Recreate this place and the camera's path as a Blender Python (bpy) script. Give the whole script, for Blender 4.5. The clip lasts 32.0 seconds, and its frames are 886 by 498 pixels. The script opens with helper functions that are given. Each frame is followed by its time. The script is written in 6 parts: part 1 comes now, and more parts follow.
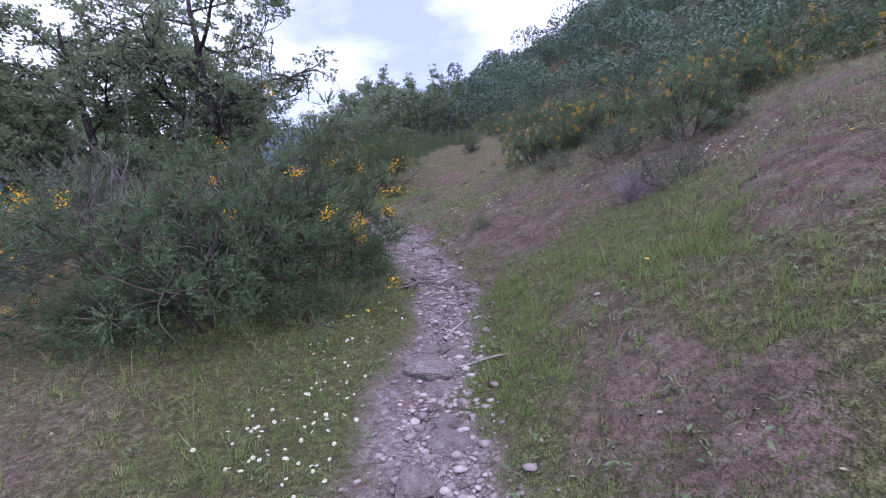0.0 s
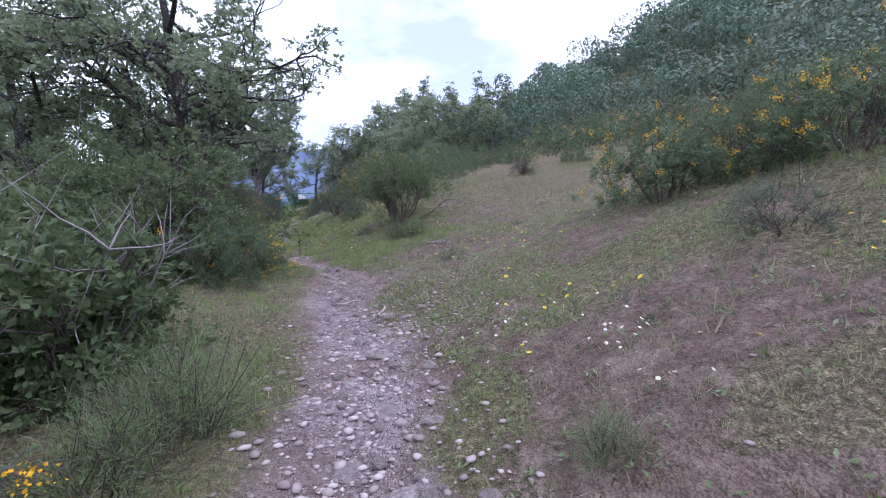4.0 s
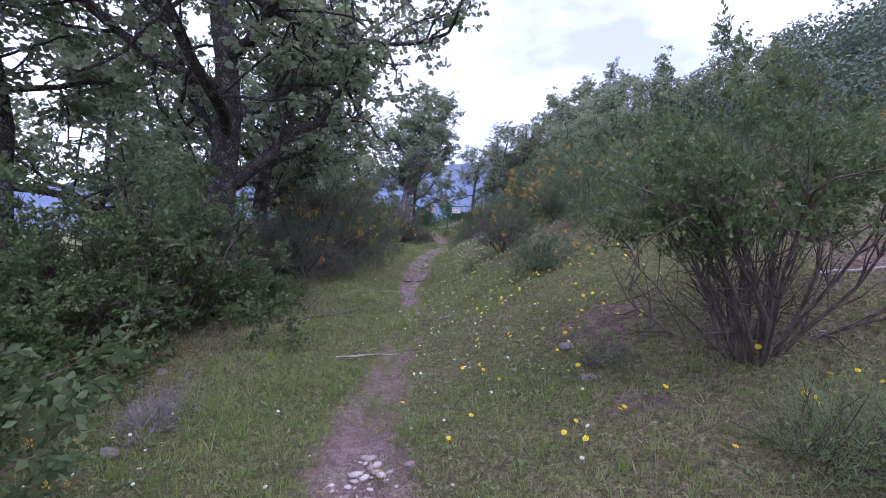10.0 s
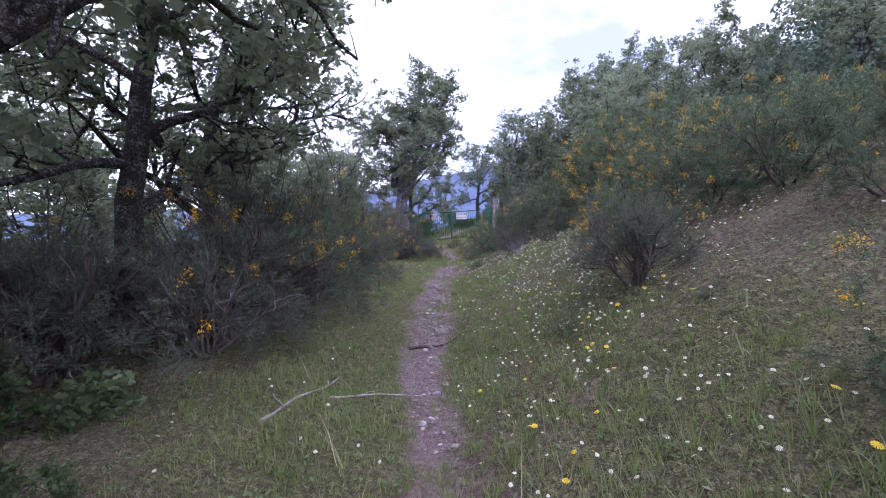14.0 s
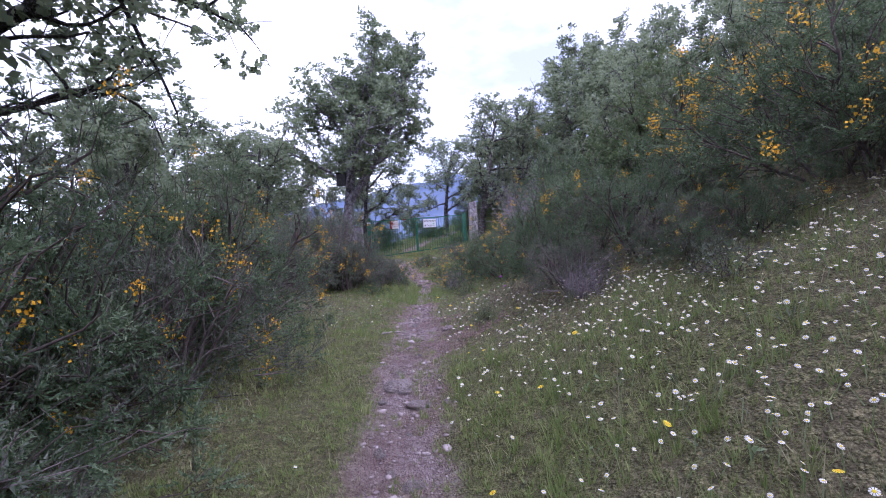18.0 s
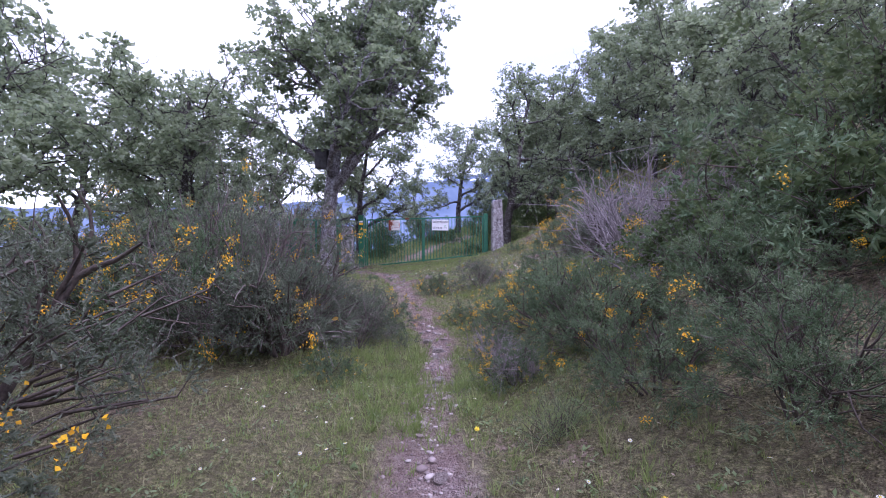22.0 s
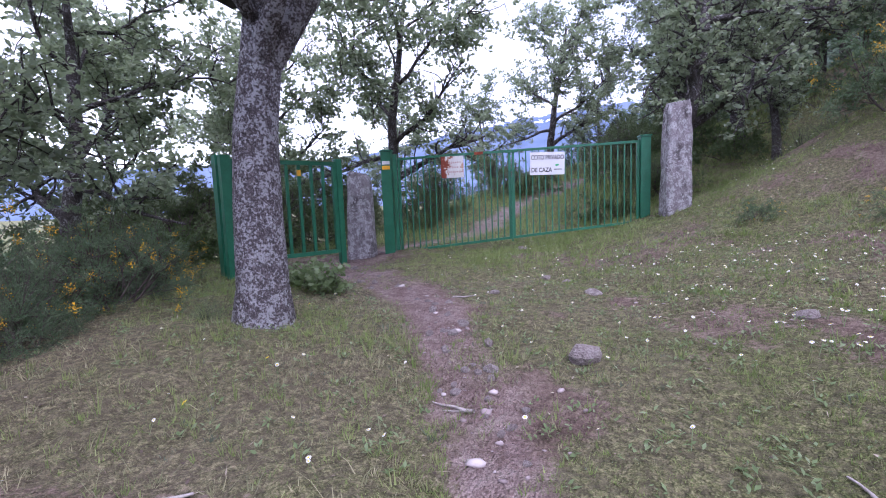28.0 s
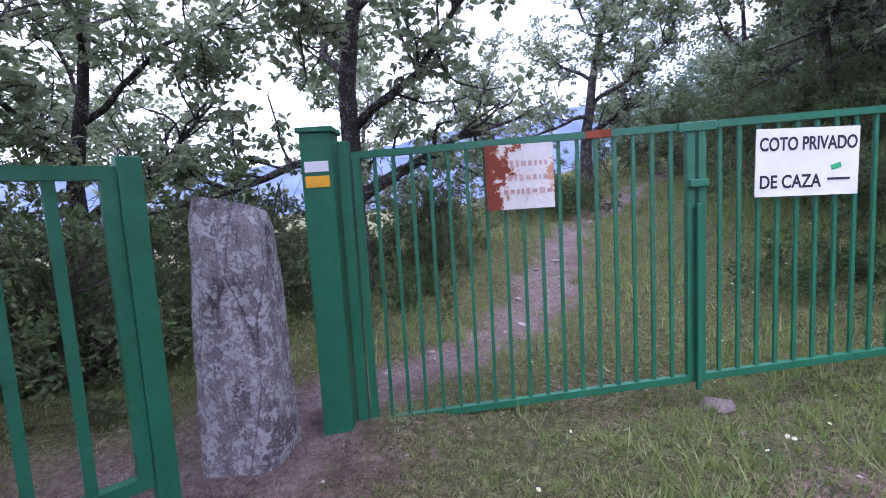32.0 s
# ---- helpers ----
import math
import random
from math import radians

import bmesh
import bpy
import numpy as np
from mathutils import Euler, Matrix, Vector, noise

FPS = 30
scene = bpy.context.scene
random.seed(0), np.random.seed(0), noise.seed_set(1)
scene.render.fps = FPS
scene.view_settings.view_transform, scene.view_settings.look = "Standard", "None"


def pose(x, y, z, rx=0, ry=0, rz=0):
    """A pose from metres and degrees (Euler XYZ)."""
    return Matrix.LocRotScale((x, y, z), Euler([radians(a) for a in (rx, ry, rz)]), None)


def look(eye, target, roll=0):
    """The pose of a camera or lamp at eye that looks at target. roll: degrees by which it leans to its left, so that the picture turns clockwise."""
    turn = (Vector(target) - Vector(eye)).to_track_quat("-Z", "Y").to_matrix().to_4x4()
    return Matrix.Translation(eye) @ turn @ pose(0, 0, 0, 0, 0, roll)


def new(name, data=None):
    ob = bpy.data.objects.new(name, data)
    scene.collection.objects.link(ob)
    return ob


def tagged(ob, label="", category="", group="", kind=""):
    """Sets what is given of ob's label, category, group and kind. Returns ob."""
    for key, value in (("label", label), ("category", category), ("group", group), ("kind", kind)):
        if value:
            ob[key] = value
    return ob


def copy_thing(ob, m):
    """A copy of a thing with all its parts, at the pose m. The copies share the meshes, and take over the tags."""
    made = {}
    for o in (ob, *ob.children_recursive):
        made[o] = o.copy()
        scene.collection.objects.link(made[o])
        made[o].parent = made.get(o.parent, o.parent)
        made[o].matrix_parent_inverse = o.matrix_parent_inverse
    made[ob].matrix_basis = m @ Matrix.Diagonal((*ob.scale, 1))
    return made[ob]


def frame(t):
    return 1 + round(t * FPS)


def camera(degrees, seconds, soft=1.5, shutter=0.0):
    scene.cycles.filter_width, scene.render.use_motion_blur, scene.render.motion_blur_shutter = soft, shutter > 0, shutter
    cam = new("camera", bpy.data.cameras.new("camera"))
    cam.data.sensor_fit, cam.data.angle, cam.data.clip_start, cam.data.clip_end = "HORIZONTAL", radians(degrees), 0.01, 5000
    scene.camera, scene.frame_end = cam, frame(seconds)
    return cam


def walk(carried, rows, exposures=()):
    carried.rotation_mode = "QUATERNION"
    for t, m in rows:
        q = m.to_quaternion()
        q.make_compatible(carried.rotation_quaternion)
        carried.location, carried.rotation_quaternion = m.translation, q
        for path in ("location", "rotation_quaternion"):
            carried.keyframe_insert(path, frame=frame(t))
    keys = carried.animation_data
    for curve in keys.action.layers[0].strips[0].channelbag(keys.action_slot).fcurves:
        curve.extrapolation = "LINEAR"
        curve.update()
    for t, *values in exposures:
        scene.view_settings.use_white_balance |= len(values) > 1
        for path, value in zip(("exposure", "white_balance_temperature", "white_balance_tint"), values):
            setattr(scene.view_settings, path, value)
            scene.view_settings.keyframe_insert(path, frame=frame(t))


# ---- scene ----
cam = camera(88.4, 32.0, 1.0)
PATH = [
    (0, (0.806, 0.468, 2.900), (0.682, 2.652, 2.672), -3.0),
    (0.5, (0.721, 1.095, 2.911), (0.740, 3.288, 2.730), -5.3),
    (1, (0.604, 1.729, 2.884), (0.656, 3.924, 2.731), -4.1),
    (1.5, (0.554, 2.329, 3.005), (0.879, 4.499, 2.862), -3.5),
    (2, (0.506, 2.889, 3.066), (0.860, 5.052, 2.880), -3.4),
    (2.5, (0.563, 3.409, 3.175), (1.165, 5.522, 3.068), -2.7),
    (3, (0.682, 3.981, 3.328), (1.134, 6.134, 3.284), 0.1),
    (3.5, (0.723, 4.561, 3.364), (1.062, 6.733, 3.332), -2.0),
    (3.7, (0.711, 4.826, 3.381), (0.906, 7.017, 3.356), 0.5),
    (4, (0.624, 5.245, 3.411), (0.315, 7.420, 3.280), -0.8),
    (4.5, (0.431, 5.885, 3.449), (0.084, 8.055, 3.363), -2.3),
    (6.5, (-0.482, 8.427, 3.422), (-1.229, 10.494, 3.321), 1.5),
    (7, (-0.733, 9.015, 3.474), (-1.571, 11.048, 3.479), -1.3),
    (7.5, (-1.030, 9.583, 3.512), (-1.816, 11.636, 3.419), 1.2),
    (8, (-1.227, 10.129, 3.609), (-1.759, 12.263, 3.538), -4.1),
    (8.5, (-1.486, 10.712, 3.710), (-2.213, 12.788, 3.752), -1.0),
    (9, (-1.694, 11.295, 3.836), (-2.327, 13.401, 3.808), -0.3),
    (9.5, (-1.955, 11.846, 3.935), (-2.852, 13.855, 3.924), -0.2),
    (10, (-2.295, 12.387, 4.032), (-3.309, 14.339, 3.955), 0.7),
    (10.5, (-2.697, 12.850, 4.074), (-3.933, 14.671, 4.012), -2.0),
    (11, (-3.077, 13.339, 4.093), (-4.137, 15.259, 3.926), -0.0),
    (11.5, (-3.460, 13.801, 4.080), (-4.631, 15.662, 4.033), -1.8),
    (12, (-3.856, 14.342, 4.074), (-4.855, 16.298, 3.968), -0.4),
    (12.5, (-4.187, 14.890, 4.068), (-5.112, 16.886, 4.099), -2.7),
    (13, (-4.473, 15.467, 4.059), (-5.380, 17.471, 4.087), 1.0),
    (13.5, (-4.769, 16.004, 4.060), (-5.678, 18.005, 4.140), -2.5),
    (14, (-5.042, 16.606, 4.064), (-6.036, 18.569, 4.037), -2.1),
    (14.5, (-5.337, 17.190, 4.095), (-6.191, 19.217, 4.050), -1.8),
    (16.5, (-6.623, 19.529, 4.242), (-7.409, 21.585, 4.235), -2.5),
    (17, (-6.877, 20.094, 4.270), (-7.838, 22.073, 4.268), -4.4),
    (17.5, (-7.145, 20.610, 4.253), (-8.005, 22.634, 4.194), 0.4),
    (18, (-7.426, 21.101, 4.277), (-8.250, 23.142, 4.288), -3.1),
    (18.5, (-7.719, 21.611, 4.312), (-8.544, 23.649, 4.253), 0.2),
    (19, (-8.006, 22.111, 4.341), (-8.793, 24.164, 4.409), -3.5),
    (19.5, (-8.279, 22.674, 4.351), (-9.079, 24.723, 4.277), -4.5),
    (20, (-8.473, 23.178, 4.440), (-9.152, 25.268, 4.323), -1.5),
    (20.5, (-8.691, 23.697, 4.506), (-9.595, 25.701, 4.454), -1.3),
    (21, (-8.925, 24.230, 4.561), (-9.779, 26.257, 4.598), 0.0),
    (21.5, (-9.156, 24.721, 4.602), (-10.073, 26.719, 4.696), -1.3),
    (22, (-9.413, 25.208, 4.643), (-10.253, 27.240, 4.655), -0.5),
    (22.5, (-9.694, 25.749, 4.681), (-10.728, 27.690, 4.684), -2.0),
    (23, (-9.978, 26.293, 4.734), (-10.819, 28.326, 4.752), -1.7),
    (23.5, (-10.239, 26.835, 4.743), (-11.111, 28.854, 4.759), -4.6),
    (24, (-10.501, 27.365, 4.749), (-11.130, 29.470, 4.651), -4.0),
    (24.5, (-10.740, 27.869, 4.764), (-11.340, 29.984, 4.694), -6.0),
    (26.5, (-11.798, 30.460, 4.916), (-12.476, 32.550, 4.830), 0.1),
    (27, (-12.152, 30.940, 4.938), (-13.232, 32.852, 4.793), 0.4),
    (27.5, (-12.621, 31.460, 4.973), (-13.707, 33.367, 4.808), -2.6),
    (28, (-13.049, 31.964, 4.990), (-14.154, 33.852, 4.760), -2.2),
    (28.5, (-13.467, 32.525, 5.050), (-14.359, 34.524, 4.833), -2.7),
    (29, (-13.768, 33.080, 5.091), (-14.745, 35.045, 4.940), -3.5),
    (29.5, (-14.075, 33.644, 5.144), (-14.824, 35.698, 4.906), -0.3),
    (30, (-14.463, 34.207, 5.193), (-15.267, 36.222, 4.827), -4.2),
    (30.5, (-14.836, 34.719, 5.236), (-15.672, 36.732, 4.936), -2.7),
    (31, (-15.247, 35.250, 5.315), (-16.097, 37.263, 5.062), -3.3),
    (31.5, (-15.622, 35.736, 5.382), (-16.586, 37.693, 5.096), -3.5),
    (32, (-15.968, 36.175, 5.422), (-16.953, 38.128, 5.201), -3.3),
]

walk(cam, [(t, look(eye, aim, lean)) for t, eye, aim, lean in PATH], [(0, 0.48, 5430, 31), (3, 0.78, 5450, 23), (8, 0.72, 5450, 31), (14, 0.84, 5440, 37), (19, 0.90, 5440, 36), (22, 1.08, 5480, 36), (24, 1.20, 5530, 37), (27, 1.30, 5520, 32), (32, 1.50, 5420, 34)])

# ---- sky and sun: bright broken overcast ----
world = bpy.data.worlds.new("world")
scene.world = world
world.use_nodes = True
wt = world.node_tree
wt.nodes.clear()
sky = wt.nodes.new("ShaderNodeTexSky")
sky.sky_type, sky.sun_disc = "NISHITA", False
sky.sun_elevation, sky.sun_rotation = radians(52), radians(115)
co = wt.nodes.new("ShaderNodeTexCoord")
mp = wt.nodes.new("ShaderNodeMapping")
mp.inputs["Location"].default_value = (0.35, 0.10, 0.0)
mp.inputs["Scale"].default_value = (1.0, 1.0, 2.2)
wt.links.new(co.outputs["Generated"], mp.inputs["Vector"])
cl = wt.nodes.new("ShaderNodeTexNoise")
cl.inputs["Scale"].default_value, cl.inputs["Detail"].default_value, cl.inputs["Roughness"].default_value = 2.6, 5.0, 0.55
wt.links.new(mp.outputs[0], cl.inputs["Vector"])
# a bank of darker cloud stands low over the valley ahead
bank_dir = wt.nodes.new("ShaderNodeVectorMath")
bank_dir.operation = "DOT_PRODUCT"
bank_dir.inputs[1].default_value = (-0.218, 0.944, 0.249)
wt.links.new(co.outputs["Generated"], bank_dir.inputs[0])
bank = wt.nodes.new("ShaderNodeMapRange")
bank.inputs["From Min"].default_value, bank.inputs["From Max"].default_value = 0.90, 0.995
bank.inputs["To Min"].default_value, bank.inputs["To Max"].default_value = 0.0, 0.24
wt.links.new(bank_dir.outputs["Value"], bank.inputs["Value"])
less = wt.nodes.new("ShaderNodeMath")
less.operation = "SUBTRACT"
wt.links.new(cl.outputs["Fac"], less.inputs[0])
wt.links.new(bank.outputs["Result"], less.inputs[1])
tone = wt.nodes.new("ShaderNodeValToRGB")
for s, (p, c) in zip((tone.color_ramp.elements[0], tone.color_ramp.elements.new(0.5), tone.color_ramp.elements[-1]),
                     ((0.20, (0.44, 0.46, 0.56, 1)), (0.36, (0.80, 0.82, 0.88, 1)), (0.48, (1.07, 1.07, 1.08, 1)))):
    s.position, s.color = p, c
wt.links.new(less.outputs[0], tone.inputs["Fac"])
bg_sky, bg_cloud, both, wo = (wt.nodes.new(k) for k in ("ShaderNodeBackground", "ShaderNodeBackground", "ShaderNodeAddShader", "ShaderNodeOutputWorld"))
wt.links.new(sky.outputs[0], bg_sky.inputs["Color"])
bg_sky.inputs["Strength"].default_value = 0.05
wt.links.new(tone.outputs[0], bg_cloud.inputs["Color"])
bg_cloud.inputs["Strength"].default_value = 0.92
wt.links.new(bg_sky.outputs[0], both.inputs[0])
wt.links.new(bg_cloud.outputs[0], both.inputs[1])
wt.links.new(both.outputs[0], wo.inputs["Surface"])

sun = new("sun", bpy.data.lights.new("sun", "SUN"))
sun.data.energy, sun.data.angle, sun.data.color = 0.8, radians(25), (1.0, 0.97, 0.92)
sun.matrix_basis = look((30, -14, 60), (0, 0, 0))


# ---- materials ----
def material(name):
    m = bpy.data.materials.new(name)
    m.use_nodes = True
    t = m.node_tree
    t.nodes.clear()
    return m, t, t.nodes.new("ShaderNodeOutputMaterial")


def node(t, kind, values=None, **props):
    n = t.nodes.new(kind)
    for k, v in props.items():
        if k == "operation":
            n.operation = v
        elif k == "data_type":
            n.data_type = v
        elif k == "blend_type":
            n.blend_type = v
        elif k == "attribute_name":
            n.attribute_name = v
        elif k == "feature":
            n.feature = v
    for k, v in (values or {}).items():
        if isinstance(v, bpy.types.NodeSocket):
            t.links.new(v, n.inputs[k])
        else:
            n.inputs[k].default_value = v
    return n


def noise_at(t, co, scale, detail=4.0, rough=0.6):
    return node(t, "ShaderNodeTexNoise", {"Vector": co, "Scale": scale, "Detail": detail, "Roughness": rough}).outputs["Fac"]


def ramp(t, fac, stops):
    n = t.nodes.new("ShaderNodeValToRGB")
    t.links.new(fac, n.inputs["Fac"])
    e = n.color_ramp.elements
    while len(e) < len(stops):
        e.new(0.5)
    for s, (p, c) in zip(e, stops):
        s.position = p
        s.color = (*c, 1) if len(c) == 3 else c
    return n.outputs["Color"]


def mix(t, fac, a, b, how="MIX"):
    n = t.nodes.new("ShaderNodeMix")
    n.data_type, n.blend_type = "RGBA", how
    for s, v in ((0, fac), (6, a), (7, b)):
        if isinstance(v, bpy.types.NodeSocket):
            t.links.new(v, n.inputs[s])
        else:
            n.inputs[s].default_value = v if s == 0 else (*v, 1)
    return n.outputs[2]


def calc(t, op, a, b=0.0, clamp=False):
    n = t.nodes.new("ShaderNodeMath")
    n.operation, n.use_clamp = op, clamp
    for s, v in ((0, a), (1, b)):
        if isinstance(v, bpy.types.NodeSocket):
            t.links.new(v, n.inputs[s])
        else:
            n.inputs[s].default_value = v
    return n.outputs[0]


def finish(t, out, color, rough=0.8, metal=0.0, bump=None, strength=0.3, depth=0.02, spec=0.3):
    b = node(t, "ShaderNodeBsdfPrincipled", {"Roughness": rough, "Metallic": metal, "Specular IOR Level": spec})
    if isinstance(color, bpy.types.NodeSocket):
        t.links.new(color, b.inputs["Base Color"])
    else:
        b.inputs["Base Color"].default_value = (*color, 1)
    if bump is not None:
        n = node(t, "ShaderNodeBump", {"Height": bump, "Strength": strength, "Distance": depth})
        t.links.new(n.outputs["Normal"], b.inputs["Normal"])
    t.links.new(b.outputs[0], out.inputs["Surface"])
    return b


def object_co(t):
    return t.nodes.new("ShaderNodeTexCoord").outputs["Object"]


def leaf_material(name, stops, through_light=0.35, rough=0.55, spec=0.25, tufted=False):
    """Leaves: each one (an island of the mesh) takes its own tone, with light passing through it; tufted ones share most of it with their sprig."""
    m, t, out = material(name)
    geo = t.nodes.new("ShaderNodeNewGeometry").outputs["Random Per Island"]
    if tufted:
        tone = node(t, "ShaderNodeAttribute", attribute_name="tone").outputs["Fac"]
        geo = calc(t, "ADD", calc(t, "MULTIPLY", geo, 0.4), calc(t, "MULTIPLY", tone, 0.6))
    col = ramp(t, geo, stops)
    big = noise_at(t, object_co(t), 1.7, 2.0)
    col = mix(t, calc(t, "MULTIPLY", big, 0.5), col, stops[0][1], "MIX")
    b = node(t, "ShaderNodeBsdfPrincipled", {"Base Color": col, "Roughness": rough, "Specular IOR Level": spec})
    tr = node(t, "ShaderNodeBsdfTranslucent", {"Color": mix(t, 0.5, col, (0.32, 0.38, 0.18), "MIX")})
    mx = node(t, "ShaderNodeMixShader", {0: through_light})
    t.links.new(b.outputs[0], mx.inputs[1])
    t.links.new(tr.outputs[0], mx.inputs[2])
    t.links.new(mx.outputs[0], out.inputs["Surface"])
    return m


def plain_material(name, a, b, scale=8.0, rough=0.8, strength=0.3, depth=0.01, spec=0.3, metal=0.0):
    """Two tones mixed by noise at two scales, with a fine relief."""
    m, t, out = material(name)
    co = object_co(t)
    n1, n2 = noise_at(t, co, scale), noise_at(t, co, scale * 7.0)
    f = calc(t, "ADD", calc(t, "MULTIPLY", n1, 0.65), calc(t, "MULTIPLY", n2, 0.35))
    col = ramp(t, f, [(0.36, a), (0.64, b)])
    finish(t, out, col, rough, metal, n2, strength, depth, spec)
    return m


def bark_material(name, dark, light, lichen, amount=0.5):
    m, t, out = material(name)
    co = object_co(t)
    wav = node(t, "ShaderNodeTexNoise", {"Vector": co, "Scale": 9.0, "Detail": 5.0}).outputs["Color"]
    sc = node(t, "ShaderNodeMapping", {"Vector": mix(t, 0.13, co, wav, "LINEAR_LIGHT"), "Scale": (1, 1, 0.4)})
    ridges = node(t, "ShaderNodeTexVoronoi", {"Vector": sc.outputs[0], "Scale": 36.0, "Randomness": 1.0}, feature="DISTANCE_TO_EDGE").outputs["Distance"]
    fine = noise_at(t, co, 60.0)
    base = ramp(t, calc(t, "ADD", calc(t, "MULTIPLY", ridges, 2.2), calc(t, "MULTIPLY", fine, 0.4)), [(0.15, dark), (0.75, light)])
    patch = ramp(t, calc(t, "ADD", calc(t, "MULTIPLY", noise_at(t, co, 9.0), 0.4), calc(t, "MULTIPLY", noise_at(t, co, 46.0), 0.6)),
                 [(0.56 - 0.12 * amount, (0, 0, 0)), (0.62 - 0.12 * amount, (1, 1, 1))])
    col = mix(t, calc(t, "MULTIPLY", patch, 0.8), base, lichen)
    finish(t, out, col, 0.92, 0.0, calc(t, "ADD", calc(t, "MULTIPLY", ridges, 1.5), calc(t, "MULTIPLY", fine, 0.3)), 0.9, 0.03, 0.15)
    return m


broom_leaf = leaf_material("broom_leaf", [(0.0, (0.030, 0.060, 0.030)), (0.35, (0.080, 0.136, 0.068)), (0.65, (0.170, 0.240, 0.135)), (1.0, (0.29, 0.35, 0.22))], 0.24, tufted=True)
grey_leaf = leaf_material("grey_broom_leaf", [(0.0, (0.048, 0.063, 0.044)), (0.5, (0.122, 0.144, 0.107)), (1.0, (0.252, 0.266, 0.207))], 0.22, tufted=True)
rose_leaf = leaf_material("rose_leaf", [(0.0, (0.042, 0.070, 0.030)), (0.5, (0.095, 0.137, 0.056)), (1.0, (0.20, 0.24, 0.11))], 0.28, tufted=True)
oak_leaf = leaf_material("oak_leaf", [(0.0, (0.13, 0.175, 0.115)), (0.5, (0.255, 0.305, 0.215)), (0.9, (0.385, 0.435, 0.325)), (1.0, (0.48, 0.51, 0.42))], 0.56)
far_leaf = leaf_material("far_oak_leaf", [(0.0, (0.060, 0.098, 0.072)), (0.5, (0.115, 0.166, 0.119)), (1.0, (0.204, 0.255, 0.183))], 0.12, tufted=True)
bramble_leaf = leaf_material("bramble_leaf", [(0.0, (0.032, 0.058, 0.022)), (0.6, (0.076, 0.122, 0.045)), (1.0, (0.158, 0.216, 0.079))], 0.3, tufted=True)
petal_yellow = leaf_material("yellow_petal", [(0.0, (0.78, 0.38, 0.006)), (0.5, (0.88, 0.50, 0.012)), (1.0, (0.92, 0.60, 0.03))], 0.25)
petal_lemon = leaf_material("lemon_petal", [(0.0, (0.75, 0.58, 0.02)), (1.0, (0.85, 0.70, 0.05))], 0.2)
petal_white = leaf_material("white_petal", [(0.0, (0.74, 0.74, 0.72)), (1.0, (0.85, 0.85, 0.84))], 0.2)
grass_green = leaf_material("grass_blade", [(0.0, (0.10, 0.155, 0.036)), (0.4, (0.205, 0.280, 0.078)), (0.75, (0.34, 0.385, 0.145)), (1.0, (0.58, 0.53, 0.32))], 0.38, tufted=True)
grass_dry = leaf_material("dry_grass_blade", [(0.0, (0.14, 0.155, 0.085)), (0.4, (0.27, 0.26, 0.15)), (0.75, (0.46, 0.40, 0.25)), (1.0, (0.68, 0.60, 0.42))], 0.36, tufted=True)
herb_leaf = leaf_material("herb_leaf", [(0.0, (0.11, 0.165, 0.065)), (0.6, (0.19, 0.26, 0.12)), (1.0, (0.28, 0.33, 0.20))], 0.4)
oak_bark = bark_material("oak_bark", (0.035, 0.030, 0.030), (0.115, 0.100, 0.095), (0.33, 0.33, 0.33), 0.25)
grey_bark = bark_material("lichened_oak_bark", (0.045, 0.038, 0.041), (0.19, 0.165, 0.172), (0.45, 0.44, 0.465), 0.62)
broom_bark = plain_material("broom_bark", (0.045, 0.036, 0.032), (0.15, 0.12, 0.105), 14.0, 0.9, 0.6, 0.006)
twig_wood = plain_material("grey_brown_twig", (0.09, 0.072, 0.07), (0.24, 0.20, 0.19), 12.0, 0.9, 0.4, 0.004)
dead_wood = plain_material("weathered_dead_wood", (0.22, 0.19, 0.18), (0.46, 0.41, 0.39), 12.0, 0.9, 0.6, 0.006)
grey_twig = plain_material("grey_dead_twig", (0.16, 0.14, 0.15), (0.36, 0.31, 0.33), 9.0, 0.9, 0.3, 0.004)


# ---- meshes ----
def mesh_of(name, verts, faces, mat=None, smooth=False):
    """One mesh from arrays: faces all of one size (an n x k array)."""
    verts, faces = np.asarray(verts, np.float32), np.asarray(faces, np.int32)
    me = bpy.data.meshes.new(name)
    k = faces.shape[1]
    me.vertices.add(len(verts))
    me.vertices.foreach_set("co", verts.ravel())
    me.loops.add(faces.size)
    me.loops.foreach_set("vertex_index", faces.ravel())
    me.polygons.add(len(faces))
    me.polygons.foreach_set("loop_start", np.arange(0, faces.size, k, dtype=np.int32))
    if smooth:
        me.polygons.foreach_set("use_smooth", np.ones(len(faces), bool))
    me.update(calc_edges=True)
    if mat:
        me.materials.append(mat)
    return me


def toned(me, tone):
    """Stores a tone from 0 to 1 for every vertex of a mesh."""
    me.attributes.new("tone", "FLOAT", "POINT").data.foreach_set("value", np.clip(tone, 0, 1).astype(np.float32))
    return me


def part(name, data, mat=None, parent=None, label=""):
    """Links a bmesh or a mesh as one object under a thing or a part."""
    if isinstance(data, bmesh.types.BMesh):
        me = bpy.data.meshes.new(name)
        data.to_mesh(me)
        data.free()
        if mat:
            me.materials.append(mat)
    else:
        me = data
    ob = new(name, me)
    ob.parent = parent
    if label:
        ob["label"] = label
    return ob


def empty_at(name, m=None):
    ob = new(name)
    if m is not None:
        ob.matrix_basis = m
    return ob


def unit(v):
    return v / np.maximum(np.linalg.norm(v, axis=-1, keepdims=True), 1e-9)


